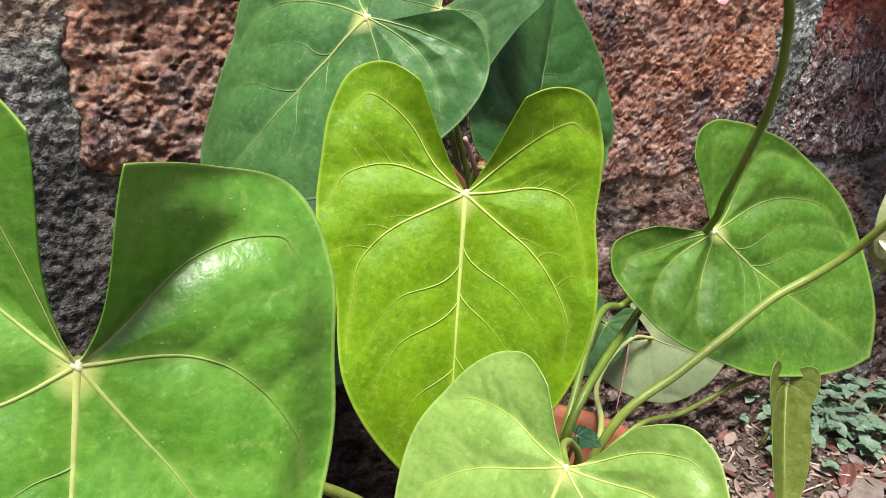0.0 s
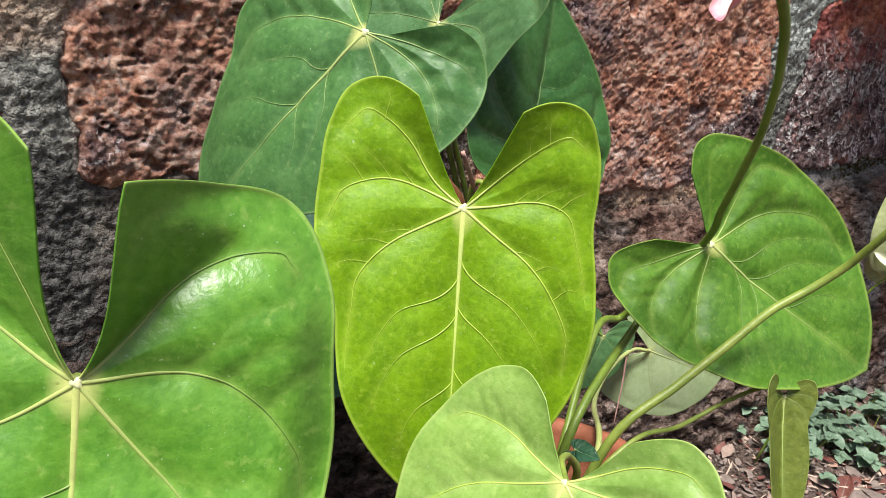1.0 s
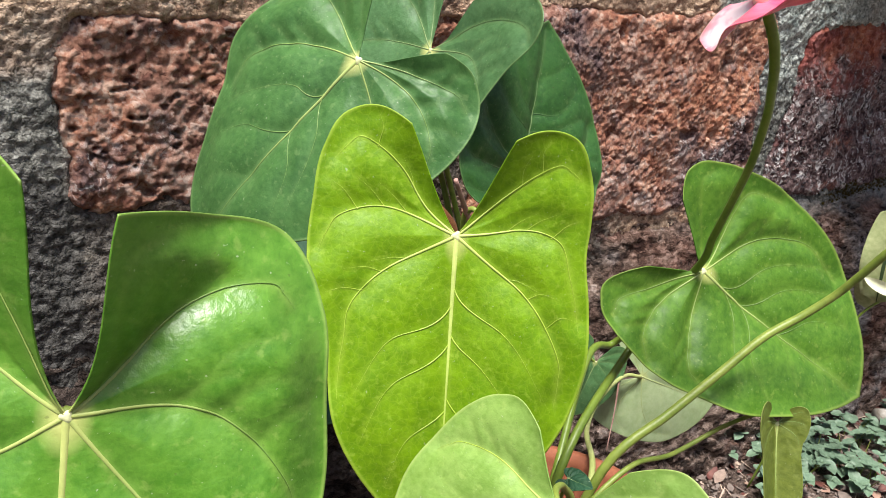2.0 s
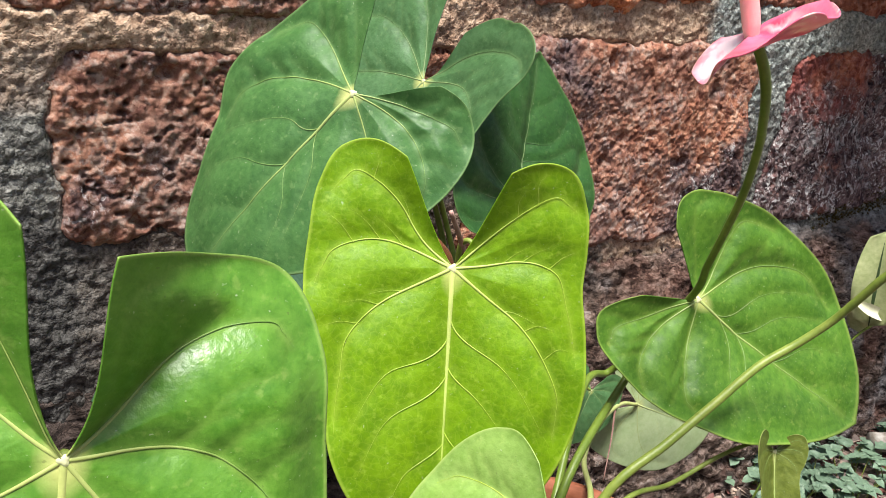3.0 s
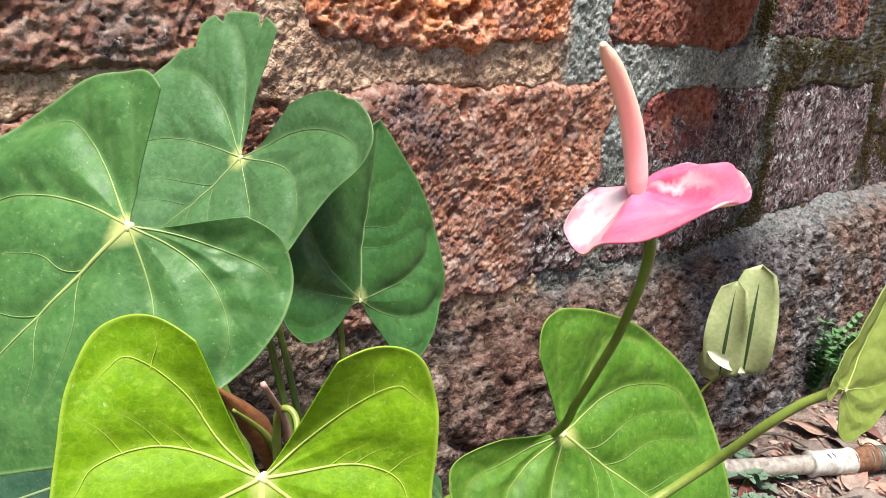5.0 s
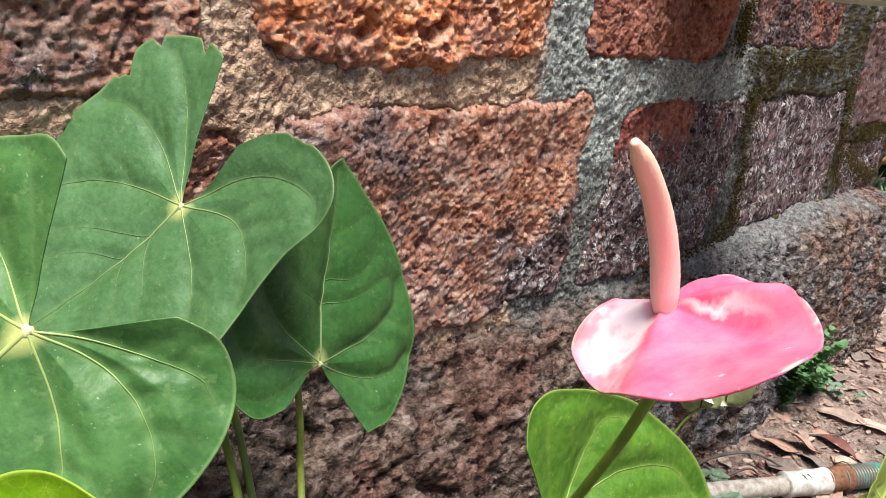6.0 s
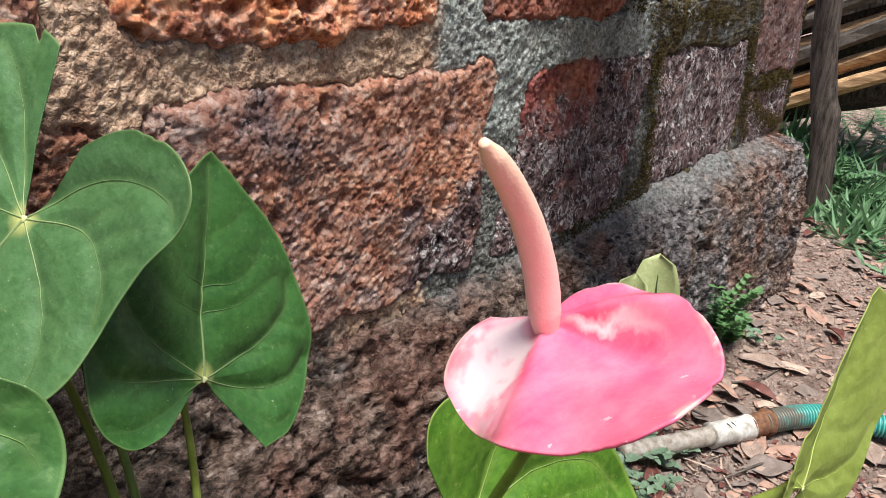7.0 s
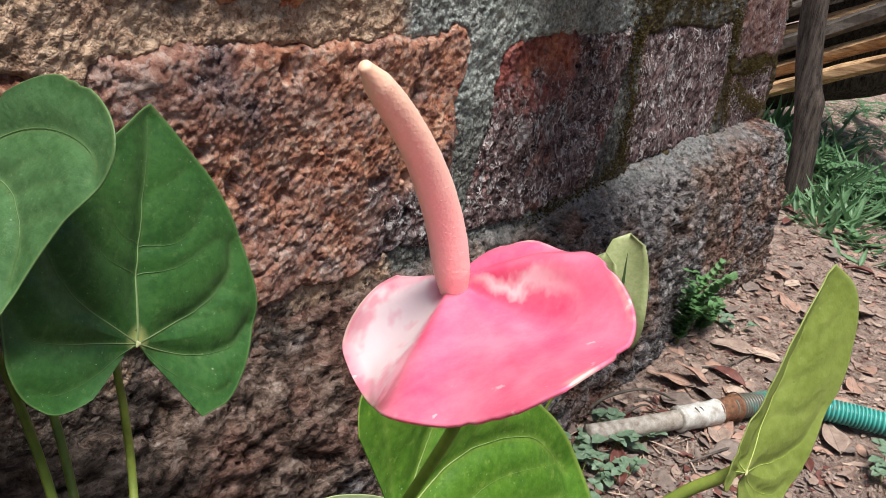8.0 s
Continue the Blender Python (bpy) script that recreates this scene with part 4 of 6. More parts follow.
    def ribs(self, blade, material, width, finest):
        sc = self.size / 0.15
        for which, name in ((slice(0, 1), "midrib"), (slice(1, None), "vein")):
            verts, faces, fade = [], [], []
            for f, r, w in self.lines[which]:
                if w < finest:
                    continue
                c, _ = self.place(f, r)
                e = 0.004
                du = self.place(f, np.clip(r + e, 0, 1.0))[0] - self.place(f, np.clip(r - e, 0, 1.0))[0]
                tan = np.gradient(c, axis=0)
                tan /= np.linalg.norm(tan, axis=1)[:, None] + 1e-12
                df = self.place(np.clip(f + 0.01, -1, 1), r)[0] - self.place(np.clip(f - 0.01, -1, 1), r)[0]
                nrm = np.cross(df, du)
                ln = np.linalg.norm(nrm, axis=1)
                nrm = np.where(ln[:, None] > 1e-12, nrm / (ln[:, None] + 1e-15), np.array([[0, 0, 1.0]]))
                nrm = np.where(nrm[:, 2:] < 0, -nrm, nrm)
                side = np.cross(nrm, tan)
                n = len(f)
                wid = width * sc * w * (1.25 if w > 0.98 else 0.8) * (0.12 + 1.5 * (1 - np.linspace(0, 1, n)) ** 1.6)[:, None]
                b = len(verts)
                for s, h in ((-1, -0.35), (-0.55, 0.16), (0.55, 0.16), (1, -0.35)):
                    verts += list(c + side * wid * s + nrm * (wid * h + 0.00042 * sc))
                    fade += list(0.9 * r if w > 0.98 else 0.15 + 0.85 * r if w > 0.6 else 0.5 + 0.5 * r)
                for k in range(3):
                    faces += [(b + k * n + i, b + k * n + i + 1, b + (k + 1) * n + i + 1, b + (k + 1) * n + i) for i in range(n - 1)]
            rib = mesh_object(name, verts, faces, material, blade)
            at = rib.data.attributes.new("fade", "FLOAT", "POINT")
            at.data.foreach_set("value", np.array(fade, dtype=np.float32))
        self.knot(blade, 0.0021 * sc)

    def knot(self, blade, r):
        """The pale flat boss where the stalk meets the blade."""
        verts = [(0.0, 0.0, 0.0)]
        n = 20
        for k, (q, z) in enumerate(((0.35, 0.0), (0.7, -0.10), (1.0, -0.36))):
            verts += [(q * r * (1 + 0.2 * math.cos(3 * a)) * math.cos(a), q * r * (1 + 0.2 * math.cos(3 * a)) * math.sin(a), z * r) for a in np.linspace(0, 2 * math.pi, n, endpoint=False)]
        faces = [(0, 1 + i, 1 + (i + 1) % n) for i in range(n)]
        for k in range(2):
            faces += [(1 + k * n + i, 1 + (k + 1) * n + i, 1 + (k + 1) * n + (i + 1) % n, 1 + k * n + (i + 1) % n) for i in range(n)]
        top = float(self.place(np.array([0.0]), np.array([0.0]))[0][0, 2])
        boss = mesh_object("knot", verts, faces, KNOT, blade)
        boss.location = (0, 0, top + 0.0007 + 0.2 * r)


def heart(name, parent, spot, turn, radii_a, radii_b, sinus, bow, material, vein_material, label="", width=0.0009,
          quilt=0.0012, wave=0.0, bites=(), seed=0, thick=0.0006, flare=0.05, roll=0.02, folds=(), veins=(), crease=(0.87, 0.28), finest=0.45):
    """A blade whose knot is at spot; turn: Euler degrees that take its local axes (side, tip, face) to the world."""
    leaf = HeartLeaf(radii_a, radii_b, sinus, bow, quilt, wave, seed, flare, roll, folds, veins, crease)
    ob = leaf.blade(name, parent, material, vein_material, width, bites, thick, label, finest)
    ob.matrix_basis = pose(*spot, *turn)
    return ob


anthurium = new("anthurium_plant")
tagged(anthurium, "potted anthurium with glossy heart-shaped green leaves and one pink flower", "plant")
BITES = ((0.70, 0.03, 0.08), (0.80, 0.012, 0.05), (0.93, 0.012, 0.07), (-0.9, 0.02, 0.025))

heart("leaf", anthurium, (0.2445, 0.3490, 0.5904), (-70.33, -0.57, 144.66),
      (0.1823, 0.1542, 0.1316, 0.1059, 0.0847, 0.0729, 0.0738, 0.0793, 0.0813, 0.0714, 0.0587),
      (0.1823, 0.1556, 0.1258, 0.0917, 0.0847, 0.0809, 0.0805, 0.0867, 0.0897, 0.0803, 0.0645),
      (2.636, 2.695), (0.144, 0.098, 0.166, -0.088, 0.105, -0.158, 0.207, 0.062), LIME, VEIN_LIME, "young lime green leaf with pale veins",
      width=0.0006, quilt=0.0036, seed=1, flare=0.10, roll=0.03, veins=LIME_VEINS, finest=0.0)

heart("leaf", anthurium, (0.2372, 0.4535, 0.6737), (-56.12, -37.18, 113.20),
      (0.1634, 0.1442, 0.1221, 0.1077, 0.0964, 0.0871, 0.0842, 0.0813, 0.0754, 0.0675, 0.0546),
      (0.1634, 0.1550, 0.1277, 0.1081, 0.1060, 0.0905, 0.0808, 0.0792, 0.0756, 0.0732, 0.0657),
      (2.476, 2.545), (-0.190, -0.007, -0.098, -0.280, -0.402, 0.038, -0.422, 0.076), MID_GREEN, VEIN_GREEN, "broad mid-green leaf with sunken veins",
      width=0.0005, quilt=0.0056, seed=2, flare=0.06, roll=0.03, veins=MID_VEINS)

heart("leaf", anthurium, (0.3898, 0.6083, 0.6605), (-55.59, -28.74, 86.76),
      (0.1491, 0.1318, 0.1223, 0.1123, 0.1032, 0.0903, 0.0949, 0.1214, 0.1046, 0.0815, 0.0556),
      (0.1491, 0.1298, 0.1266, 0.1244, 0.1231, 0.1181, 0.1152, 0.1246, 0.1177, 0.1092, 0.0998),
      (3.054, 2.502), (0.042, 0.096, 0.067, 0.159, 0.192, -0.055, 0.029, 0.087), DULL_GREEN, VEIN_DULL, "dull green leaf with nibbled lobes",
      width=0.0005, quilt=0.0034, seed=3, bites=BITES, veins=DULL_VEINS)

heart("leaf", anthurium, (0.4551, 0.5424, 0.5567), (75.41, 16.42, 0.23),
      (0.1417, 0.1243, 0.1143, 0.1049, 0.0965, 0.0891, 0.0827, 0.0782, 0.0705, 0.0608, 0.0427),
      (0.1417, 0.1247, 0.1128, 0.1024, 0.0958, 0.0934, 0.0860, 0.0801, 0.0745, 0.0656, 0.0612),
      (2.259, 2.442), (-0.015, 0.093, 0.117, 0.046, -0.071, 0.182, -0.076, 0.030), DEEP_GREEN, VEIN_DULL, "deep green leaf standing with its tip up",
      width=0.0005, quilt=0.0042, seed=4, veins=DEEP_VEINS)

heart("leaf", anthurium, (0.4651, 0.3492, 0.5316), (-56.51, 44.21, -169.68),
      (0.1604, 0.1539, 0.1374, 0.1190, 0.0998, 0.0889, 0.0809, 0.0784, 0.0773, 0.0696, 0.0551),
      (0.1604, 0.1390, 0.1178, 0.1026, 0.0903, 0.0868, 0.0847, 0.0864, 0.0867, 0.0782, 0.0504),
      (2.653, 2.569), (0.211, 0.075, 0.052, 0.095, -0.154, -0.254, 0.268, 0.022), FRESH_GREEN, VEIN_GREEN, "fresh green leaf with a folded midrib",
      width=0.0005, quilt=0.0050, seed=5, flare=0.07, roll=0.03, veins=FRESH_VEINS)

heart("leaf", anthurium, (0.0274, 0.2446, 0.5951), (-74.91, -7.02, 164.32),
      (0.1348, 0.1330, 0.1164, 0.1010, 0.0914, 0.0851, 0.0889, 0.0901, 0.0760, 0.0692, 0.0653),
      (0.1348, 0.1372, 0.1238, 0.1104, 0.0985, 0.0946, 0.0963, 0.0972, 0.0952, 0.0877, 0.0723),
      (2.947, 2.976), (-0.113, 0.004, 0.039, 0.550, -0.579, -0.336, 0.032, 0.141), LEFT_GREEN, VEIN_GOLD, "large glossy green leaf with raised curled lobes",
      width=0.0007, quilt=0.0036, seed=6, flare=0.38, roll=0.10, veins=LEFT_VEINS, crease=(0.88, 0.12))

heart("leaf", anthurium, (0.2251, 0.2274, 0.4950), (-54.68, -0.66, 101.80),
      (0.1158, 0.1188, 0.1122, 0.1053, 0.0981, 0.0905, 0.0825, 0.0749, 0.0692, 0.0593, 0.0407),
      (0.1158, 0.1186, 0.1122, 0.1057, 0.0991, 0.0932, 0.0833, 0.0754, 0.0665, 0.0558, 0.0389),
      (2.472, 2.445), (-0.019, 0.049, 0.019, -0.010, -0.001, 0.006, 0.022, 0.089), LIGHT_GREEN, VEIN_LIME, "light green leaf facing up",
      width=0.0007, quilt=0.0030, seed=7, veins=LIGHT_VEINS)

flower = heart("spathe", anthurium, (0.3609, 0.2646, 0.7231), (-16.24, 31.26, 147.06),
      (0.0581, 0.0573, 0.0540, 0.0488, 0.0406, 0.0327, 0.0270, 0.0215, 0.0160, 0.0142, 0.0120),
      (0.0581, 0.0548, 0.0489, 0.0441, 0.0377, 0.0346, 0.0333, 0.0325, 0.0285, 0.0225, 0.0165),
      (1.690, 2.407), (-0.111, 0.219, -0.082, 0.507, 0.004, -0.085, 0.168, -0.186), SPATHE, None, "waxy pink spathe of the flower",
      quilt=0.0002, seed=9, thick=0.0008, flare=0.0, roll=0.02, wave=0.0012, bites=((0.12, 0.05, 0.02), (-0.16, 0.03, 0.025), (-0.42, 0.02, 0.015)),
      folds=((0.31, 0.12, 0.09), (0.62, 0.15, -0.07), (-0.2, 0.14, -0.09), (-0.5, 0.12, 0.08)))

BLUNT = (1.0, 1.13, 1.04, 0.82, 0.66, 0.56, 0.52, 0.50, 0.50, 0.45, 0.36)
TEMPLATE = (1.0, 0.88, 0.75, 0.64, 0.57, 0.53, 0.52, 0.53, 0.53, 0.46, 0.36)

LANCE = (1.0, 0.84, 0.58, 0.43, 0.38, 0.37, 0.38, 0.40, 0.41, 0.36, 0.28)


def simple_heart(name, parent, knot, tip, face, material, vein_material, label="", width=0.75, sinus=2.62,
                 bow=(0, 0.06, 0.06, -0.15, 0.1, 0.1, 0, 0.05), seed=20, quilt=0.001, rib=0.0006, radii=TEMPLATE, left=1.0, finest=0.7):
    """A blade of the common shape from its knot to its tip, its face turned towards the given way."""
    k, t = Vector(knot), Vector(tip)
    axis = (t - k).normalized()
    n = Vector(face)
    n = (n - n.dot(axis) * axis).normalized()
    turn = Matrix((axis.cross(n), axis, n)).transposed()
    size = (t - k).length
    radii = [size * (r if i == 0 else r * (width / 0.75) ** min(1.0, i / 3)) for i, r in enumerate(radii)]
    other = [r if i == 0 else r * left ** min(1.0, i / 2) for i, r in enumerate(radii)]
    leaf = HeartLeaf(other, radii, (sinus, sinus), bow, quilt, 0.0, seed)
    ob = leaf.blade(name, parent, material, vein_material, rib, (), 0.0006, label, finest)
    ob.matrix_basis = Matrix.Translation(knot) @ turn.to_4x4()
    return ob


# a leaf folded along its midrib, one seen nearly from its edge, and two half hidden ones
simple_heart("leaf", anthurium, (0.5145, 0.2125, 0.6075), (0.5670, 0.2075, 0.6870), (0.10, -0.763, 0.34), OLIVE, VEIN_LIME,
             "olive green leaf folded along its midrib", 0.50, bow=(0.0, 0.05, 0.34, 0.0, -0.1, -0.1, 0.0, 0.05), seed=21, radii=BLUNT, left=0.45, rib=0.00035, finest=0.8, quilt=0.002)
simple_heart("leaf", anthurium, (0.549, 0.461, 0.371), (0.621, 0.420, 0.337), (-0.6, -0.75, 0.25), SOFT_GREEN, VEIN_SOFT,
             "small pale green leaf", 0.95, seed=25)
simple_heart("leaf", anthurium, (0.4930, 0.2865, 0.4310), (0.4740, 0.2560, 0.3330), (-0.42, -0.75, 0.25), OLIVE_DARK, VEIN_GREEN,
             "narrow folded olive leaf hanging from its stalk", 0.50, bow=(0, 0.75, 1.25, 0.1, 0.5, 0.9, 0.15, 0.05), seed=22, radii=LANCE, sinus=2.55, finest=0.6, rib=0.0004, left=0.72)
simple_heart("leaf", anthurium, (0.300, 0.607, 0.441), (0.100, 0.664, 0.407), (-0.33, -0.68, 0.65), BLUE_GREEN, VEIN_DULL,
             "dark blue-green leaf half hidden below others", 0.72, seed=23, finest=0.99)
simple_heart("leaf", anthurium, (0.494, 0.470, 0.396), (0.468, 0.464, 0.348), (-0.3, -0.9, 0.3), DULL_GREEN, VEIN_DULL,
             "small dull green leaf half hidden below others", 0.8, seed=24)
simple_heart("leaf", anthurium, (0.319, 0.316, 0.427), (0.3225, 0.299, 0.431), (-0.3, -0.3, 0.9), BLUE_GREEN, VEIN_DULL,
             "small dark glossy young leaf", 0.7, seed=26)

# ---- stalks ----
blades = [ob for ob in anthurium.children if ob.name.split(".")[0] == "leaf"]


EDGE_STALK = [(0.514, 0.2125, 0.6035), (0.5114, 0.2214, 0.6013), (0.5084, 0.2307, 0.5921), (0.5035, 0.243, 0.576), (0.5035, 0.257, 0.555), (0.502, 0.270, 0.536), (0.490, 0.283, 0.518), (0.4667, 0.294, 0.502), (0.4363, 0.3019, 0.4785), (0.4000, 0.309, 0.4540), (0.3549, 0.318, 0.4230), (0.325, 0.33, 0.34)]


def stalk(points, radii, material, n=32):
    """A leaf stalk that meets the blade nearest to its first point from below."""
    p = Vector(points[0])
    blade = min(blades, key=lambda ob: (ob.matrix_basis.translation - p).length)
    down = -blade.matrix_basis.to_3x3().col[2].normalized()
    first = blade.matrix_basis.translation + down * (radii[0] * 1.15)
    tube("leaf_stalk", [tuple(first)] + list(points[1:]), radii, material, anthurium, n=n)


POT = (0.303, 0.325)
stalk([(0.4645, 0.3495, 0.531), (0.462, 0.372, 0.510), (0.42, 0.371, 0.465), (0.335, 0.335, 0.43), (0.30, 0.325, 0.34)], [0.0026, 0.003, 0.0034], STEM_DARK)
stalk(EDGE_STALK, [0.0026, 0.0028, 0.0030, 0.0034], STEM, n=60)
stalk([(0.549, 0.461, 0.371), (0.542, 0.459, 0.374), (0.52, 0.458, 0.380), (0.465, 0.432, 0.386), (0.412, 0.393, 0.392), (0.366, 0.34, 0.406), (0.339, 0.319, 0.39), (0.325, 0.318, 0.34)], [0.0016, 0.002, 0.0026], STEM_PALE, n=40)
stalk([(0.4930, 0.2865, 0.431), (0.490, 0.298, 0.434), (0.463, 0.310, 0.424), (0.42, 0.317, 0.411), (0.374, 0.314, 0.418), (0.335, 0.318, 0.39), (0.325, 0.33, 0.34)], [0.0014, 0.0018, 0.0022], STEM, n=44)
stalk([(0.2445, 0.3492, 0.590), (0.2625, 0.3615, 0.580), (0.279, 0.374, 0.577), (0.2875, 0.3864, 0.5855), (0.2868, 0.3945, 0.588), (0.287, 0.402, 0.575), (0.297, 0.41, 0.52), (0.31, 0.40, 0.45), (0.29, 0.35, 0.34)], [0.0014, 0.0016, 0.0018, 0.0026, 0.003], STEM, n=64)
stalk([(0.224, 0.226, 0.4935), (0.239, 0.245, 0.491), (0.261, 0.262, 0.475), (0.274, 0.268, 0.453), (0.278, 0.29, 0.40), (0.275, 0.31, 0.34)], [0.0016, 0.0022, 0.003], STEM, n=40)
stalk([(0.0274, 0.2455, 0.5945), (0.031, 0.272, 0.580), (0.036, 0.292, 0.562), (0.075, 0.32, 0.50), (0.17, 0.34, 0.42), (0.24, 0.34, 0.34)], [0.0026, 0.0032, 0.0036], STEM, n=32)
stalk([(0.236, 0.454, 0.672), (0.250, 0.470, 0.655), (0.285, 0.495, 0.60), (0.32, 0.48, 0.50), (0.29, 0.37, 0.34)], [0.0024, 0.003, 0.0036], STEM_DARK, n=32)
stalk([(0.389, 0.609, 0.660), (0.402, 0.615, 0.640), (0.415, 0.625, 0.58), (0.434, 0.60, 0.47), (0.36, 0.42, 0.34), (0.31, 0.36, 0.34)], [0.002, 0.0028, 0.0034], STEM_DARK, n=40)
stalk([(0.455, 0.545, 0.554), (0.452, 0.560, 0.54), (0.455, 0.560, 0.50), (0.452, 0.55, 0.44), (0.37, 0.42, 0.35), (0.31, 0.36, 0.34)], [0.002, 0.0028, 0.0032], STEM, n=40)
tube("leaf_stalk", [(0.385, 0.600, 0.600), (0.405, 0.590, 0.52), (0.40, 0.54, 0.43), (0.33, 0.39, 0.34)], [0.0026, 0.0030, 0.0034], STEM_DARK, anthurium, n=28)
stalk([(0.300, 0.607, 0.441), (0.31, 0.60, 0.43), (0.30, 0.5, 0.36), (0.29, 0.37, 0.34)], [0.002, 0.003], STEM_DARK)
stalk([(0.494, 0.470, 0.396), (0.48, 0.468, 0.40), (0.42, 0.42, 0.385), (0.35, 0.36, 0.36), (0.33, 0.345, 0.33)], [0.0012, 0.002], STEM)
tube("twig", [(0.510, 0.454, 0.380), (0.507, 0.451, 0.377), (0.501, 0.446, 0.355), (0.488, 0.438, 0.321)], [0.0012, 0.0009, 0.0005], TWIG, anthurium, n=20, sides=6, label="thin pinkish dry twig")
stalk([(0.319, 0.316, 0.427), (0.318, 0.322, 0.40), (0.315, 0.33, 0.34)], [0.0012, 0.0016], STEM)
tube("flower_stalk", [(0.367, 0.2645, 0.7175), (0.378, 0.2655, 0.703), (0.3885, 0.2695, 0.689), (0.4039, 0.279, 0.6725), (0.4196, 0.2899, 0.6559), (0.4339, 0.3044, 0.625),
                      (0.4405, 0.3175, 0.597), (0.4475, 0.333, 0.565), (0.4575, 0.348, 0.538), (0.474, 0.40, 0.475), (0.478, 0.437, 0.433), (0.436, 0.424, 0.436), (0.36, 0.37, 0.38), (0.33, 0.35, 0.33)], [0.0030, 0.0026, 0.0026, 0.0030, 0.0032], STEM_DARK, anthurium, n=110,
     label="long olive green flower stalk")


def spadix():
    bumps = lambda s, w: 1 + 0.010 * math.sin(w * 7 + s * 150) * math.sin(s * 210 - w * 2)
    return tube("spadix", [(0.3605, 0.2640, 0.721), (0.3538, 0.2640, 0.7392), (0.3449, 0.2640, 0.7544), (0.3343, 0.2638, 0.7669), (0.3215, 0.2635, 0.7785)],
                [0.0036, 0.0045, 0.0046, 0.0045, 0.0044, 0.0043, 0.0041, 0.0039, 0.0037, 0.0035, 0.0033, 0.0028, 0.0012], SPADIX, anthurium, n=110, sides=28, label="peach pink bumpy spadix", ripple=bumps)


def spadix_material():
    s = Nodes("peach spadix")
    col = s.mix(s.span(s.axis(2), 0.735, 0.782), (0.92, 0.56, 0.50), (0.90, 0.54, 0.37))
    col = s.mix(s.ramp(s.voronoi(900), [(0.0, 0.35), (0.3, 0.0)]), col, (0.9, 0.7, 0.64))
    return s.done(col, 0.5, s.bump(s.voronoi(1100), 0.15, 0.0006), spec=0.35)


SPADIX = spadix_material()
spike = spadix()


def spadix_dots():
    """The tiny stigmas that stud the spadix in spirals."""
    core = [v.co for v in spike.data.vertices]
    spots = []
    for k in range(760):
        i, w = 4 + int(98 * ((k * 0.618034) % 1.0)), int(28 * ((k * 0.754877) % 1.0))
        a = core[i * 28 + w]
        mid = (core[i * 28 + (w + 14) % 28] + a) / 2
        out = (a - mid).normalized()
        spots.append(Matrix.Translation(a - out * 0.00006) @ Matrix.Scale(0.00017, 4))
    dots = rough_lumps("stigma_cover", spots, CREAM_DOT)
    dots.parent = spike
    dots["kind"] = "stuff"


CREAM_DOT = plain("pale stigma", (0.92, 0.60, 0.54), (0.90, 0.55, 0.48), 60, 0.5, 0.05)
spadix_dots()

# dry brown sheaths between the young leaf's lobes
for spec, wide, mat in (([(0.301, 0.421, 0.530), (0.281, 0.414, 0.572), (0.252, 0.402, 0.607)], [0.004, 0.0072, 0.001], SHEATH),
                        ([(0.303, 0.414, 0.53), (0.286, 0.410, 0.565), (0.262, 0.402, 0.592)], [0.0022, 0.0020, 0.0007], STEM),
                        ([(0.302, 0.406, 0.53), (0.291, 0.401, 0.575), (0.268, 0.386, 0.611)], [0.0022, 0.0020, 0.0014], TWIG)):
    v, f = tube_data(spec, wide, 24, 12, lambda s, w: 1 + 0.1 * math.sin(4 * w + 5 * s))
    sheath = mesh_object("sheath", v, f, mat, anthurium, {SHEATH: "dry brown leaf sheath", TWIG: "thin pinkish spike"}.get(mat, "thin green young sheath"))


def build_pot():
    pot = new("flower_pot")
    tagged(pot, "round terracotta plant pot with a thick rim", "plant pot")
    prof = [(0.0, 0.0), (0.064, 0.0), (0.070, 0.01), (0.087, 0.345), (0.094, 0.347), (0.096, 0.353), (0.096, 0.392), (0.093, 0.399), (0.087, 0.399), (0.084, 0.392), (0.081, 0.335), (0.0, 0.335)]
    n = 64
    verts = [(r * math.cos(2 * math.pi * k / n), r * math.sin(2 * math.pi * k / n), z) for r, z in prof for k in range(n)]
    body = mesh_object("pot_body", verts, grid_faces(len(prof), n, wrap=True), TERRACOTTA, pot)
    rng = np.linspace(0, 1, 14)
    ang = np.linspace(0, 2 * math.pi, 48, endpoint=False)
    R, A = np.meshgrid(rng * 0.0825, ang, indexing="ij")
    x, y = R * np.cos(A), R * np.sin(A)
    z = 0.345 + 0.006 * fbm(x, y, 40, 4, 5)
    mesh_object("soil", np.stack([x.ravel(), y.ravel(), z.ravel()], 1), grid_faces(14, 48, wrap=True), SOIL, pot, "dark potting soil")
    pot.location = (POT[0], POT[1], on_ground(*POT) - 0.004)


build_pot()

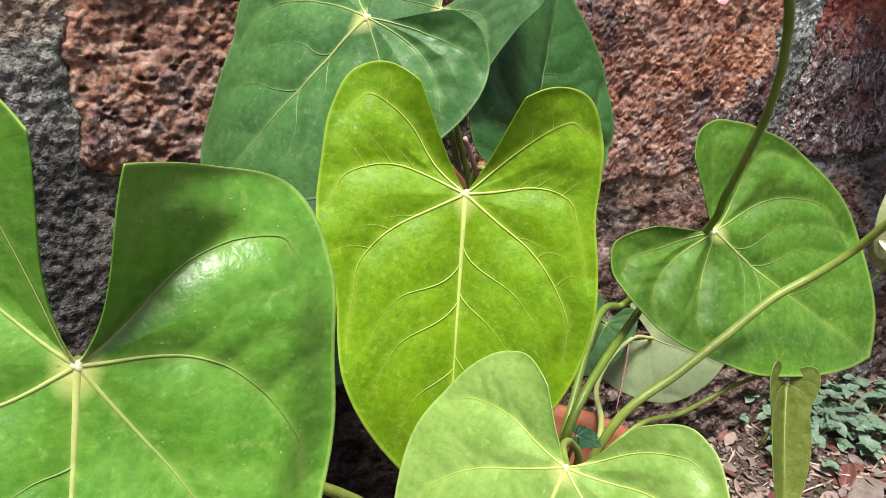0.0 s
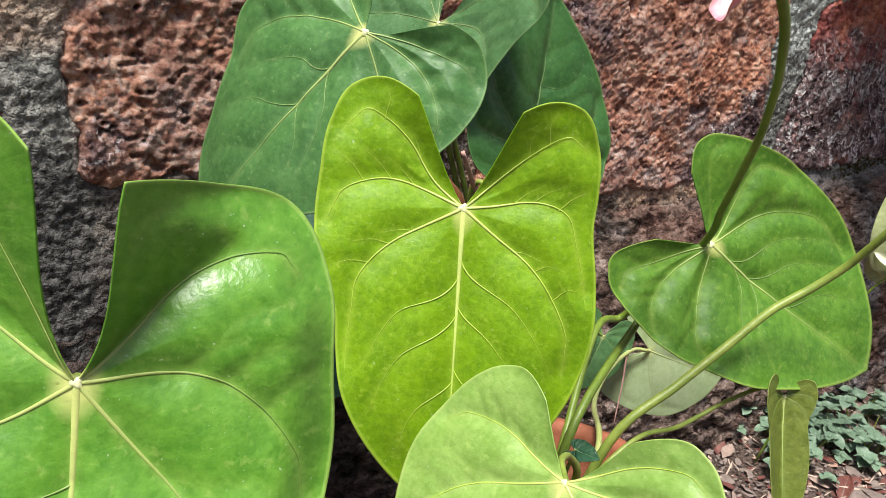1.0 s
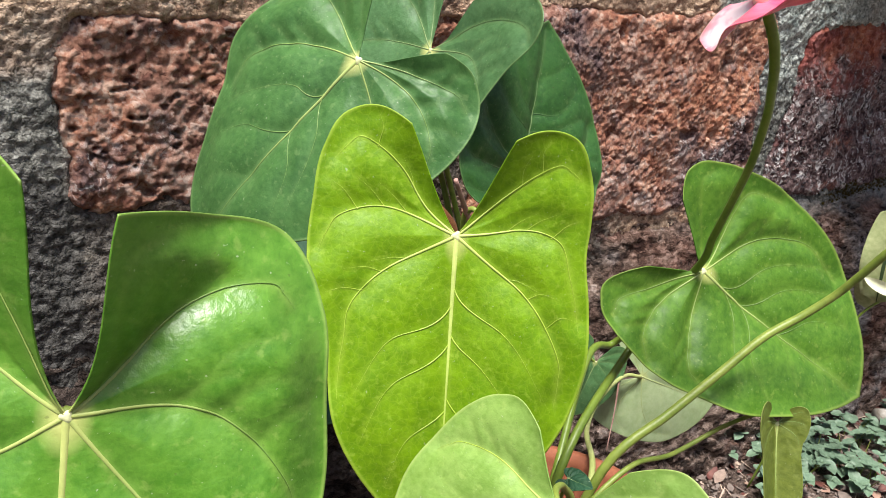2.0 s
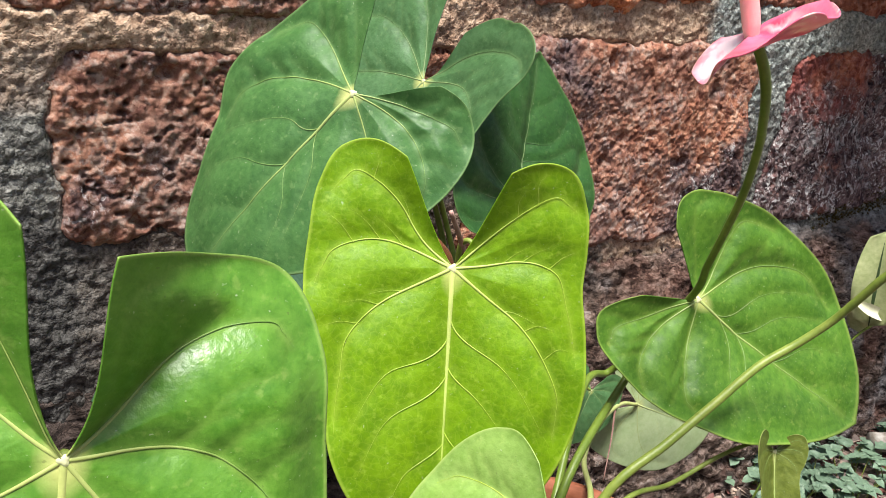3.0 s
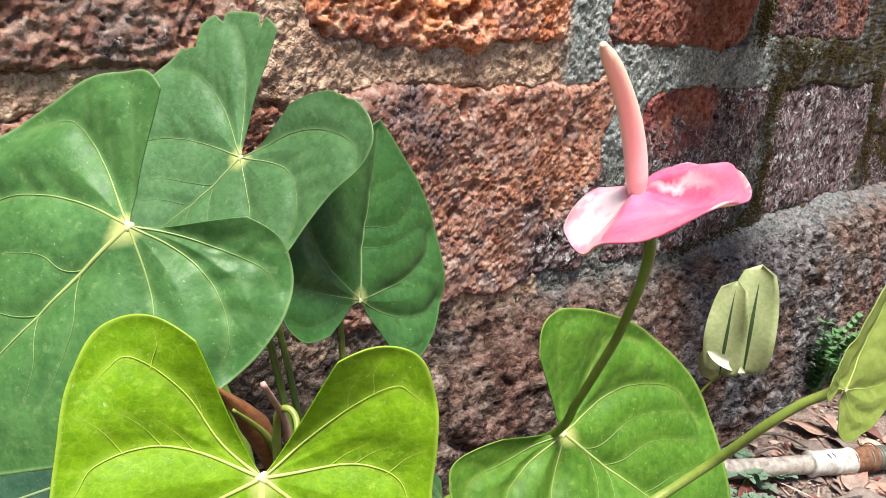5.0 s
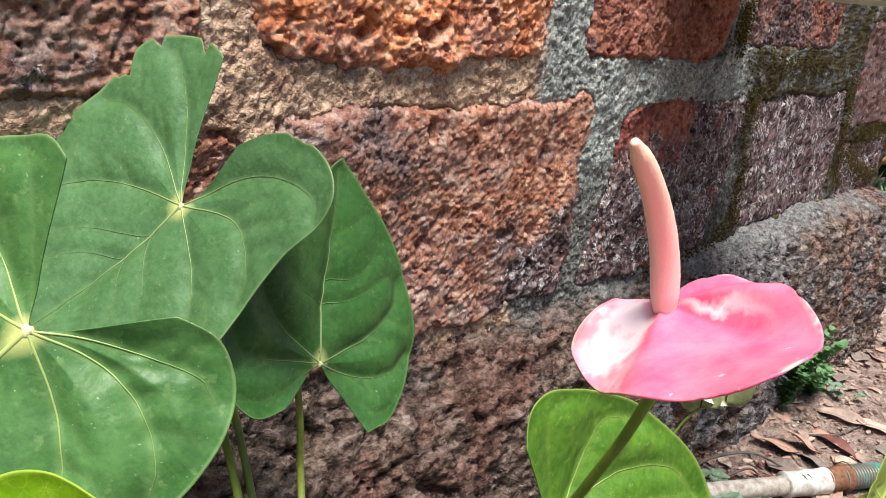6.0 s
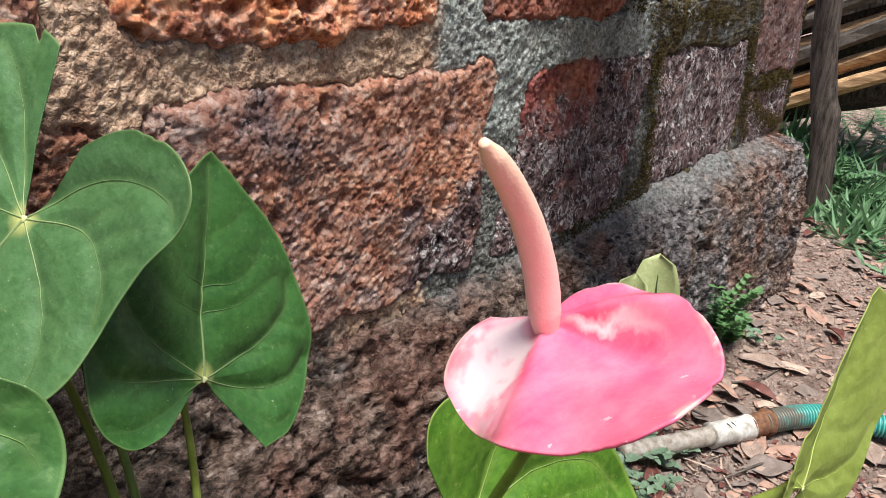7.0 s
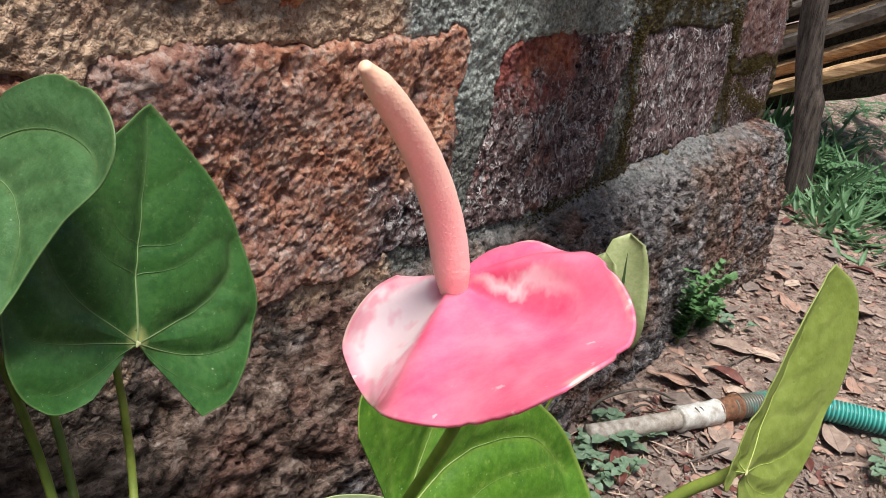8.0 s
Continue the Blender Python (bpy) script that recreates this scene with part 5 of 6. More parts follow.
# ---- plain blades for weeds, litter and grass ----
def oval_blade(length, width, curl=0.3, bend=0.2, twist=0.0, nu=9, nv=7, seed=0, notch=0.0, point=1.0, full=0.9):
    """Verts, faces and flat places of an oval leaf that starts at the origin and runs along +y."""
    rnd = random.Random(seed)
    t = np.linspace(0, 1, nu)
    half = width / 2 * np.sin(np.clip(t, 0.0, 1) ** (0.8 * point) * math.pi) ** full + 0.0004
    s = np.linspace(-1, 1, nv)
    T, S = np.meshgrid(t, s, indexing="ij")
    W = half[:, None] * S
    a = twist * T
    z0 = curl * np.abs(S) ** 1.7 * half[:, None] + bend * length * np.sin(T * math.pi * 0.6) - bend * length * T ** 2
    z0 = z0 + 0.06 * width * np.sin(T * 9 + rnd.random() * 6) * S
    x, z = W * np.cos(a) - z0 * np.sin(a), W * np.sin(a) + z0 * np.cos(a)
    y = length * T - notch * width * np.abs(S) * (1 - T) * 0.6
    verts = np.stack([x.ravel(), y.ravel(), z.ravel()], 1)
    return verts, grid_faces(nu, nv), np.stack([W.ravel(), (length * T).ravel()], 1)


def leaf_mesh(name, pieces, material, thickness=0.0):
    """One mesh out of (verts, faces, flat) pieces, with the map that leaf materials use."""
    verts, faces, flat = [], [], []
    for v, f, u in pieces:
        b = len(verts)
        verts += [tuple(p) for p in v]
        faces += [tuple(int(i) + b for i in q) for q in f]
        flat += [tuple(p) for p in u]
    me = bpy.data.meshes.new(name)
    me.from_pydata(verts, [], faces)
    me.polygons.foreach_set("use_smooth", [True] * len(me.polygons))
    uv = me.uv_layers.new(name="leaf")
    loops = np.zeros(len(me.loops), dtype=np.int32)
    me.loops.foreach_get("vertex_index", loops)
    uv.data.foreach_set("uv", np.array(flat, dtype=np.float32)[loops].ravel())
    at = me.attributes.new("reach", "FLOAT", "POINT")
    at.data.foreach_set("value", np.full(len(verts), 0.5, dtype=np.float32))
    me.materials.append(material)
    return me


def moved(piece, m):
    v, f, u = piece
    m = np.array(m)
    return np.asarray(v) @ m[:3, :3].T + m[:3, 3], f, u


# ---- the hose on the ground ----
def build_hose():
    pipe = new("water_pipe")
    tagged(pipe, "dirty white pipe joined to a green ribbed hose, on the soil", "water pipe")
    tube("pipe", [(1.33, 0.592, 0.026), (1.42, 0.535, 0.026), (1.500, 0.486, 0.027)], [0.0172], PIPE, pipe, n=16, sides=20)
    ring = lambda s, w: 1 + 0.06 * (abs(s - 0.05) < 0.05) + 0.06 * (abs(s - 0.55) < 0.06) + 0.05 * (s > 0.93)
    tube("coupling", [(1.486, 0.4945, 0.0275), (1.566, 0.4485, 0.0275)], [0.0226], PVC, pipe, n=40, sides=24, ripple=ring, label="white plastic coupling")
    worn = lambda s, w: 1 + 0.12 * math.sin(s * 21) * (0.6 + 0.4 * math.sin(w * 3)) + 0.1 * (s > 0.8)
    tube("clamp", [(1.560, 0.452, 0.0275), (1.606, 0.4275, 0.0275)], [0.0222, 0.0208, 0.0228], RUST, pipe, n=36, sides=24, ripple=worn, label="rusty hose clamp")
    path = [(1.598, 0.432, 0.028), (1.655, 0.395, 0.029), (1.705, 0.345, 0.029), (1.738, 0.27, 0.028), (1.765, 0.19, 0.026), (1.80, 0.06, 0.024), (1.83, -0.15, 0.02), (1.80, -0.5, 0.02)]
    ribs = 78
    n = ribs * 6
    wave = lambda s, w: 1 + 0.085 * math.sin(s * ribs * 2 * math.pi)
    hose = tube("hose", path, [0.0208], HOSE, pipe, n=n, sides=20, ripple=wave, label="green ribbed plastic hose")
    at = hose.data.attributes.new("rib", "FLOAT", "POINT")
    at.data.foreach_set("value", np.repeat(0.5 + 0.5 * np.sin(np.linspace(0, 1, n) * ribs * 2 * math.pi), 20).astype(np.float32))
    for at in (0.30, 0.42, 0.50):
        c = Vector((1.486, 0.4945, 0.0275)).lerp(Vector((1.566, 0.4485, 0.0275)), at)
        bar = [(c.x, c.y - 0.0229 * math.sin(a), c.z + 0.0229 * math.cos(a)) for a in np.linspace(0.25, 1.15, 8)]
        tube("mark", bar, [0.0014], DARK_MARK, pipe, n=12, sides=5, label="worn dark print")
    wire = [(1.61 + 0.0262 * 0.55 * math.cos(a), 0.428 + 0.0262 * 0.85 * math.cos(a), 0.0275 + 0.0262 * math.sin(a)) for a in np.linspace(-1.9, 3.6, 14)]
    tube("clamp_wire", wire, [0.0012], RUST, pipe, n=50, sides=6)


build_hose()


# ---- dry leaves and litter ----
rng = random.Random(7)
dry_kinds = []
for k, (mat, length, width, curl, bend, label) in enumerate([
        (DRY_A, 0.085, 0.042, 0.2, 0.0, "dry tan leaf lying on the soil"),
        (DRY_B, 0.060, 0.034, 0.2, 0.0, "pale dry leaf lying on the soil"),
        (DRY_C, 0.090, 0.030, 0.6, 0.10, "curled maroon dry leaf lying on the soil"),
        (DRY_D, 0.070, 0.042, 0.2, 0.02, "grey rotting leaf lying on the soil"),
        (DRY_B, 0.045, 0.024, 0.5, 0.05, "small curled pale dry leaf on the soil"),
        (DRY_A, 0.050, 0.030, 0.4, 0.03, "curled tan dry leaf on the soil"),
        (DRY_E, 0.095, 0.040, 0.35, 0.03, "long grey-brown dry leaf on the soil")]):
    me = leaf_mesh("dry_leaf", [oval_blade(length, width, curl, bend, 0.25 * (k % 3 - 1), 11, 9, k)], mat)
    rib = leaf_mesh("midrib", [moved(oval_blade(length * 0.97, 0.0022, -0.8, bend, 0.25 * (k % 3 - 1), 11, 3, k), Matrix.Translation((0, 0, 0.0007)))], DRY_D)
    dry_kinds.append((me, rib, label))


def dry_leaf(kind, x, y, turn, tilt=0.0, size=1.0, lift=0.004, lean=0.0):
    me, rib, label = dry_kinds[kind]
    ob = new("dry_leaf", me)
    r = new("midrib", rib)
    r.parent = ob
    tagged(ob, label, "dry leaf", "dry leaves on the ground")
    ob.matrix_basis = pose(x, y, on_ground(x, y) + lift, tilt, lean, turn) @ Matrix.Scale(size, 4)
    m = ob.modifiers.new("thickness", "SOLIDIFY")
    m.thickness = 0.0006
    return ob


for spec in ((0, 1.50, 0.435, -95, 6, 1.1), (0, 1.69, 0.50, 30, 28, 1.0), (4, 1.715, 0.435, 60, 10, 1.2), (2, 1.16, 0.49, -120, 8, 1.0), (2, 1.27, 0.50, -60, 12, 1.0),
             (3, 1.47, 0.42, -140, 4, 1.2), (3, 1.60, 0.56, 150, 10, 1.2), (1, 1.90, 0.42, 20, 8, 1.2), (0, 2.2, 0.46, -50, 6, 1.1)):
    dry_leaf(*spec)
for k in range(150):
    x = 0.85 + 2.3 * rng.random() ** 0.8
    y = 0.02 + (0.62 if x < 2.4 else 0.75) * rng.random()
    dry_leaf(rng.choice((0, 0, 1, 2, 3, 3, 3, 5, 6, 6, 6)), x, y, rng.uniform(0, 360), rng.uniform(-9, 9), rng.uniform(0.5, 1.15), 0.003 + 0.006 * rng.random(), rng.uniform(-15, 15))


def scatter_litter(name, count, material, size, region, seed, label, slender=3.0, up=8):
    r = random.Random(seed)
    x0, x1, y0, y1 = region
    pieces = []
    for k in range(count):
        L = size * (0.3 + 1.6 * r.random() ** 2.5)
        x, y = r.uniform(x0, x1), r.uniform(y0, y1)
        m = pose(x, y, on_ground(x, y) + 0.001 + 0.004 * r.random(), r.uniform(-up, up), r.uniform(-25, 25), r.uniform(0, 360))
        pieces.append(moved(oval_blade(L, L / slender, r.uniform(-0.3, 0.5), r.uniform(-0.05, 0.05), 0, 5, 4, k), m))
    ob = new(name, leaf_mesh(name, pieces, material))
    tagged(ob, label, "leaf litter", kind="stuff")


scatter_litter("leaf_litter", 300, DRY_B, 0.018, (0.75, 3.4, 0.0, 0.67), 11, "pale broken bits of dry leaf on the soil", 2.2)
scatter_litter("leaf_litter", 1000, DRY_A, 0.024, (0.75, 3.4, 0.0, 0.67), 12, "tan broken bits of dry leaf on the soil", 2.0)
scatter_litter("leaf_litter", 1500, DRY_E, 0.026, (0.75, 3.4, 0.0, 0.68), 13, "grey rotting bits of leaf on the soil", 2.4)
scatter_litter("leaf_litter", 1400, DRY_D, 0.020, (0.82, 1.55, 0.25, 0.69), 16, "brown rotting scraps of leaf on the soil", 2.2, 25)
scatter_litter("leaf_litter", 500, DRY_C, 0.022, (0.82, 1.6, 0.25, 0.69), 17, "dark scraps of leaf on the soil", 2.0, 25)
scatter_litter("leaf_litter", 900, DRY_B, 0.007, (0.82, 2.8, 0.0, 0.69), 18, "tiny pale chips of dry leaf on the soil", 2.0, 25)
scatter_litter("leaf_litter", 1200, DRY_C, 0.008, (0.82, 2.8, 0.0, 0.69), 19, "tiny dark chips of dry leaf on the soil", 2.0, 25)
scatter_litter("straw", 260, DRY_B, 0.04, (0.8, 1.5, 0.3, 0.66), 14, "dry straw stalks lying on the soil", 22)
scatter_litter("straw", 240, DRY_D, 0.07, (0.9, 3.4, 0.05, 0.66), 15, "thin dead twigs lying on the soil", 24)


def twig(points, radii):
    ob = tube("twig", points, radii, BARK, n=28, sides=7)
    tagged(ob, "thin dark curved twig lying on the soil", "twig", "twigs on the ground")


def low(x, y, lift):
    return (x, y, on_ground(x, y) + lift)


twig([low(1.43, 0.645, 0.004), low(1.47, 0.62, 0.030), low(1.54, 0.575, 0.034), low(1.585, 0.52, 0.006)], [0.0035, 0.003, 0.002])
twig([low(1.45, 0.63, 0.004), low(1.44, 0.585, 0.022), low(1.49, 0.56, 0.028), low(1.53, 0.55, 0.004)], [0.003, 0.0025, 0.0015])
twig([low(1.52, 0.395, 0.004), low(1.47, 0.41, 0.010), low(1.40, 0.45, 0.004)], [0.003, 0.0025, 0.0015])
twig([low(1.72, 0.56, 0.004), low(1.78, 0.50, 0.010), low(1.90, 0.47, 0.004)], [0.0025, 0.0022, 0.0012])


def build_clods():
    r = random.Random(5)
    spots = []
    for k in range(9000):
        x, y = 0.85 + 2.4 * r.random() ** 1.4, r.uniform(0.0, 0.69)
        s = 0.0012 + 0.0055 * r.random() ** 4
        m = pose(x, y, on_ground(x, y) + s * 0.3, r.uniform(0, 360), r.uniform(0, 360), r.uniform(0, 360)) @ Matrix.Diagonal((s, s * r.uniform(0.6, 1.0), s * r.uniform(0.5, 0.9), 1))
        spots.append(m)
    ob = rough_lumps("soil_clods", spots, SOIL, True)
    tagged(ob, "small clods and pebbles of reddish soil", "soil clods", kind="stuff")


build_clods()


# ---- weeds ----
def creeping_weed(x, y, spread, count, seed, size=0.017):
    r = random.Random(seed)
    weed = new("creeping_weed")
    tagged(weed, "low creeping weed with small blue-green leaves on the soil", "weed", "creeping weeds on the ground")
    weed.location = (x, y, on_ground(x, y))
    for k in range(count):
        a, d = r.uniform(0, 2 * math.pi), spread * math.sqrt(r.random())
        px, py = d * math.cos(a), d * math.sin(a)
        top = 0.012 + 0.035 * r.random()
        base = on_ground(x + px, y + py) - weed.location.z
        stem = tube("weed_stem", [(px * 0.6, py * 0.6, base * 0.6), (px * 0.85, py * 0.85, base + top * 0.7), (px, py, base + top)], [0.0008, 0.0006], STEM, weed, n=6, sides=5)
        pieces = []
        turn = r.uniform(0, 360)
        for q in range(3):
            L = size * r.uniform(0.75, 1.25)
            m = pose(px, py, base + top, 0, 0, turn + 120 * q + r.uniform(-15, 15)) @ pose(0, 0, 0, r.uniform(-25, 20), r.uniform(-15, 15), 0)
            pieces.append(moved(oval_blade(L, L * 0.9, 0.25, 0.05, 0, 6, 5, k + q, 0.3, 0.9), m))
        ob = new("weed_leaf", leaf_mesh("weed_leaf", pieces, WEED))
        ob.parent = weed


for k, (x, y, spread, count) in enumerate([(1.06, 0.655, 0.06, 16), (1.13, 0.58, 0.05, 14), (1.22, 0.56, 0.06, 16), (1.27, 0.62, 0.06, 14), (1.17, 0.50, 0.05, 12),
                                           (1.36, 0.575, 0.05, 14), (1.29, 0.515, 0.05, 10), (1.42, 0.55, 0.045, 14), (1.97, 0.555, 0.05, 9), (1.60, 0.15, 0.08, 12), (1.02, 0.55, 0.05, 14), (1.08, 0.60, 0.06, 18), (1.20, 0.63, 0.06, 18), (1.15, 0.53, 0.05, 12)]):
    creeping_weed(x, y, spread, count, 40 + k)


def maidenhair(x, y, height, fronds, seed):
    """A small fern of many round leaflets on arching stems."""
    r = random.Random(seed)
    fern = new("maidenhair_fern")
    tagged(fern, "small green maidenhair fern growing at the foot of the wall", "fern")
    fern.location = (x, y, on_ground(x, y))
    for k in range(fronds):
        a = r.uniform(0, 2 * math.pi)
        h = height * r.uniform(0.45, 1.0)
        out = height * r.uniform(0.15, 0.5)
        pts = [(0, 0, 0), (out * 0.35 * math.cos(a), -abs(out * 0.35 * math.sin(a)), h * 0.6), (out * math.cos(a), -abs(out * math.sin(a)), h)]
        c = spline(pts, 13)
        tube("fern_stem", pts, [0.0009, 0.0004], STEM_DARK, fern, n=10, sides=5)
        pieces = []
        for i in range(2, 13):
            for side in (-1, 1):
                L = 0.019 * r.uniform(0.7, 1.2)
                m = Matrix.Translation(c[i]) @ pose(0, 0, 0, r.uniform(5, 50), 0, math.degrees(a) - 90 + side * r.uniform(50, 90))
                pieces.append(moved(oval_blade(L, L * 0.85, 0.2, 0.05, 0, 5, 4, k * 40 + i, 0.2, 0.9), m))
        ob = new("frond", leaf_mesh("frond", pieces, FERN_GREEN))
        ob.parent = fern


maidenhair(1.80, 0.615, 0.20, 15, 3)
maidenhair(1.90, 0.60, 0.10, 10, 4)


def grass_blades(x, y, height, count, seed, spread=0.09):
    """Blades of one tuft, as pieces of a mesh."""
    r = random.Random(seed)
    z = on_ground(x, y)
    pieces = []
    for k in range(count):
        L = height * r.uniform(0.5, 1.2)
        m = pose(x + r.uniform(-spread, spread), y + r.uniform(-spread, spread), z, r.uniform(8, 62), r.uniform(-20, 20), r.uniform(0, 360))
        pieces.append(moved(oval_blade(L, 0.017 * r.uniform(0.6, 1.2), 0.5, -0.25 * r.random(), 0, 9, 4, k), m))
    return pieces


tufts = []
for k, (x, y, h, n) in enumerate([(2.95, 0.50, 0.13, 40), (3.10, 0.58, 0.17, 60), (3.25, 0.46, 0.16, 55), (3.45, 0.60, 0.20, 60), (3.0, 0.64, 0.12, 30), (3.6, 0.45, 0.20, 60), (2.80, 0.40, 0.08, 18), (3.35, 0.70, 0.2, 50), (3.5, 0.85, 0.22, 50), (3.7, 0.75, 0.22, 50), (3.85, 0.95, 0.24, 50), (3.6, 1.05, 0.22, 40)]):
    tufts += grass_blades(x, y, h, n, 70 + k)
grass = new("grass", leaf_mesh("grass", tufts, GRASS))
tagged(grass, "tufts of broad green grass growing beside the post", "grass", kind="stuff")


def fern(x, y, height, seed):
    r = random.Random(seed)
    thing = new("fern")
    tagged(thing, "green fern with feathery fronds on the bank behind", "fern", "ferns on the bank")
    thing.location = (x, y, on_ground(x, y))
    for k in range(9):
        a = r.uniform(0, 360)
        L = height * r.uniform(0.7, 1.2)
        c = spline([(0, 0, 0), (0, 0.35 * L, 0.5 * L), (0, 0.9 * L, 0.55 * L)], 18)
        pieces = []
        for i in range(3, 18):
            w = 0.3 * L * (1 - i / 19)
            for side in (-1, 1):
                pieces.append(moved(oval_blade(w, 0.012, 0.3, 0.0, 0, 5, 3, i), Matrix.Translation(c[i]) @ pose(0, 0, 0, -8, 0, -side * 78)))
        ob = new("frond", leaf_mesh("frond", pieces, GRASS))
        ob.parent = thing
        ob.matrix_basis = pose(0, 0, 0, 0, 0, a)


for k, (x, y, h) in enumerate([(3.75, 0.72, 0.2), (4.0, 0.62, 0.22), (4.1, 0.8, 0.2), (3.6, 0.85, 0.14), (4.4, 0.7, 0.25), (3.38, 0.52, 0.16), (3.46, 0.66, 0.18), (3.52, 0.45, 0.17), (3.42, 0.78, 0.15), (3.30, 0.62, 0.12), (3.25, 0.40, 0.12)]):
    fern(x, y, h, 90 + k)


# ---- post and firewood behind the wall's end ----
def build_post():
    knots = lambda s, w: 1 + 0.06 * math.sin(w * 3 + s * 9) + 0.25 * math.exp(-((s - 0.33) / 0.03) ** 2) * max(0, math.cos(w - 2.2)) + 0.22 * math.exp(-((s - 0.8) / 0.03) ** 2) * max(0, math.cos(w - 1.2))
    post = tube("wooden_post", [(3.2, 0.715, -0.1), (3.2, 0.74, 0.25), (3.21, 0.80, 0.55), (3.2, 0.83, 0.85), (3.2, 0.86, 1.5)], [0.046, 0.042, 0.043, 0.040, 0.038], WOOD_DARK, n=60, sides=24, ripple=knots)
    tagged(post, "weathered dark round wooden post in the ground", "post")


build_post()


def firewood(y0, z0, y1, z1, x, thick, deep, seed, material):
    """A split log: a long prism with uneven faces."""
    r = random.Random(seed)
    n = 14
    verts = []
    k = 7
    ring = [(r.uniform(0.7, 1.0), 2 * math.pi * i / k + r.uniform(-0.25, 0.25)) for i in range(k)]
    for i in range(n):
        t = i / (n - 1)
        cy, cz = y0 + (y1 - y0) * t, z0 + (z1 - z0) * t + 0.008 * math.sin(5 * t + seed)
        for rad, a in ring:
            q = rad * (1 + 0.08 * math.sin(i * 1.7 + a * 3 + seed))
            verts.append((x + deep * q * math.cos(a), cy, cz + thick * q * math.sin(a)))
    faces = grid_faces(n, k, wrap=True) + [tuple(range(k))[::-1], tuple((n - 1) * k + i for i in range(k))]
    ob = mesh_object("firewood_log", verts, faces, material, smooth_shade=False)
    tagged(ob, "split log in the slanting stack of firewood and added shade backing behind the post", "firewood", "stacked firewood")


for k, (z, x, th, mat) in enumerate([(0.385, 3.58, 0.036, WOOD_CUT), (0.462, 3.62, 0.036, WOOD_CUT), (0.545, 3.60, 0.044, BARK), (0.625, 3.62, 0.030, WOOD_CUT), (0.70, 3.60, 0.04, BARK), (0.78, 3.62, 0.038, WOOD_CUT), (0.87, 3.6, 0.045, BARK)]):
    firewood(1.15, z - 0.15 - 0.012 * (k % 2), 0.12 + 0.06 * (k % 3), z + 0.34 + 0.014 * (k % 3), x, th, 0.06, k, mat)
# dark back row, added to stand for the shade between and under the logs
for k, z in enumerate((0.36, 0.48, 0.60, 0.72, 0.84, 0.96)):
    firewood(1.3, z - 0.2, 0.1, z + 0.26, 3.80 + 0.02 * (k % 2), 0.078, 0.08, 20 + k, WOOD_DARK)


# ---- pale variegated plant at the wall ----
def look_along(start, end, face):
    """A turn that lays +y from start to end and +z towards face."""
    a = (Vector(end) - Vector(start)).normalized()
    n = Vector(face)
    n = (n - n.dot(a) * a).normalized()
    return Matrix.Translation(start) @ Matrix((a.cross(n), a, n)).transposed().to_4x4()


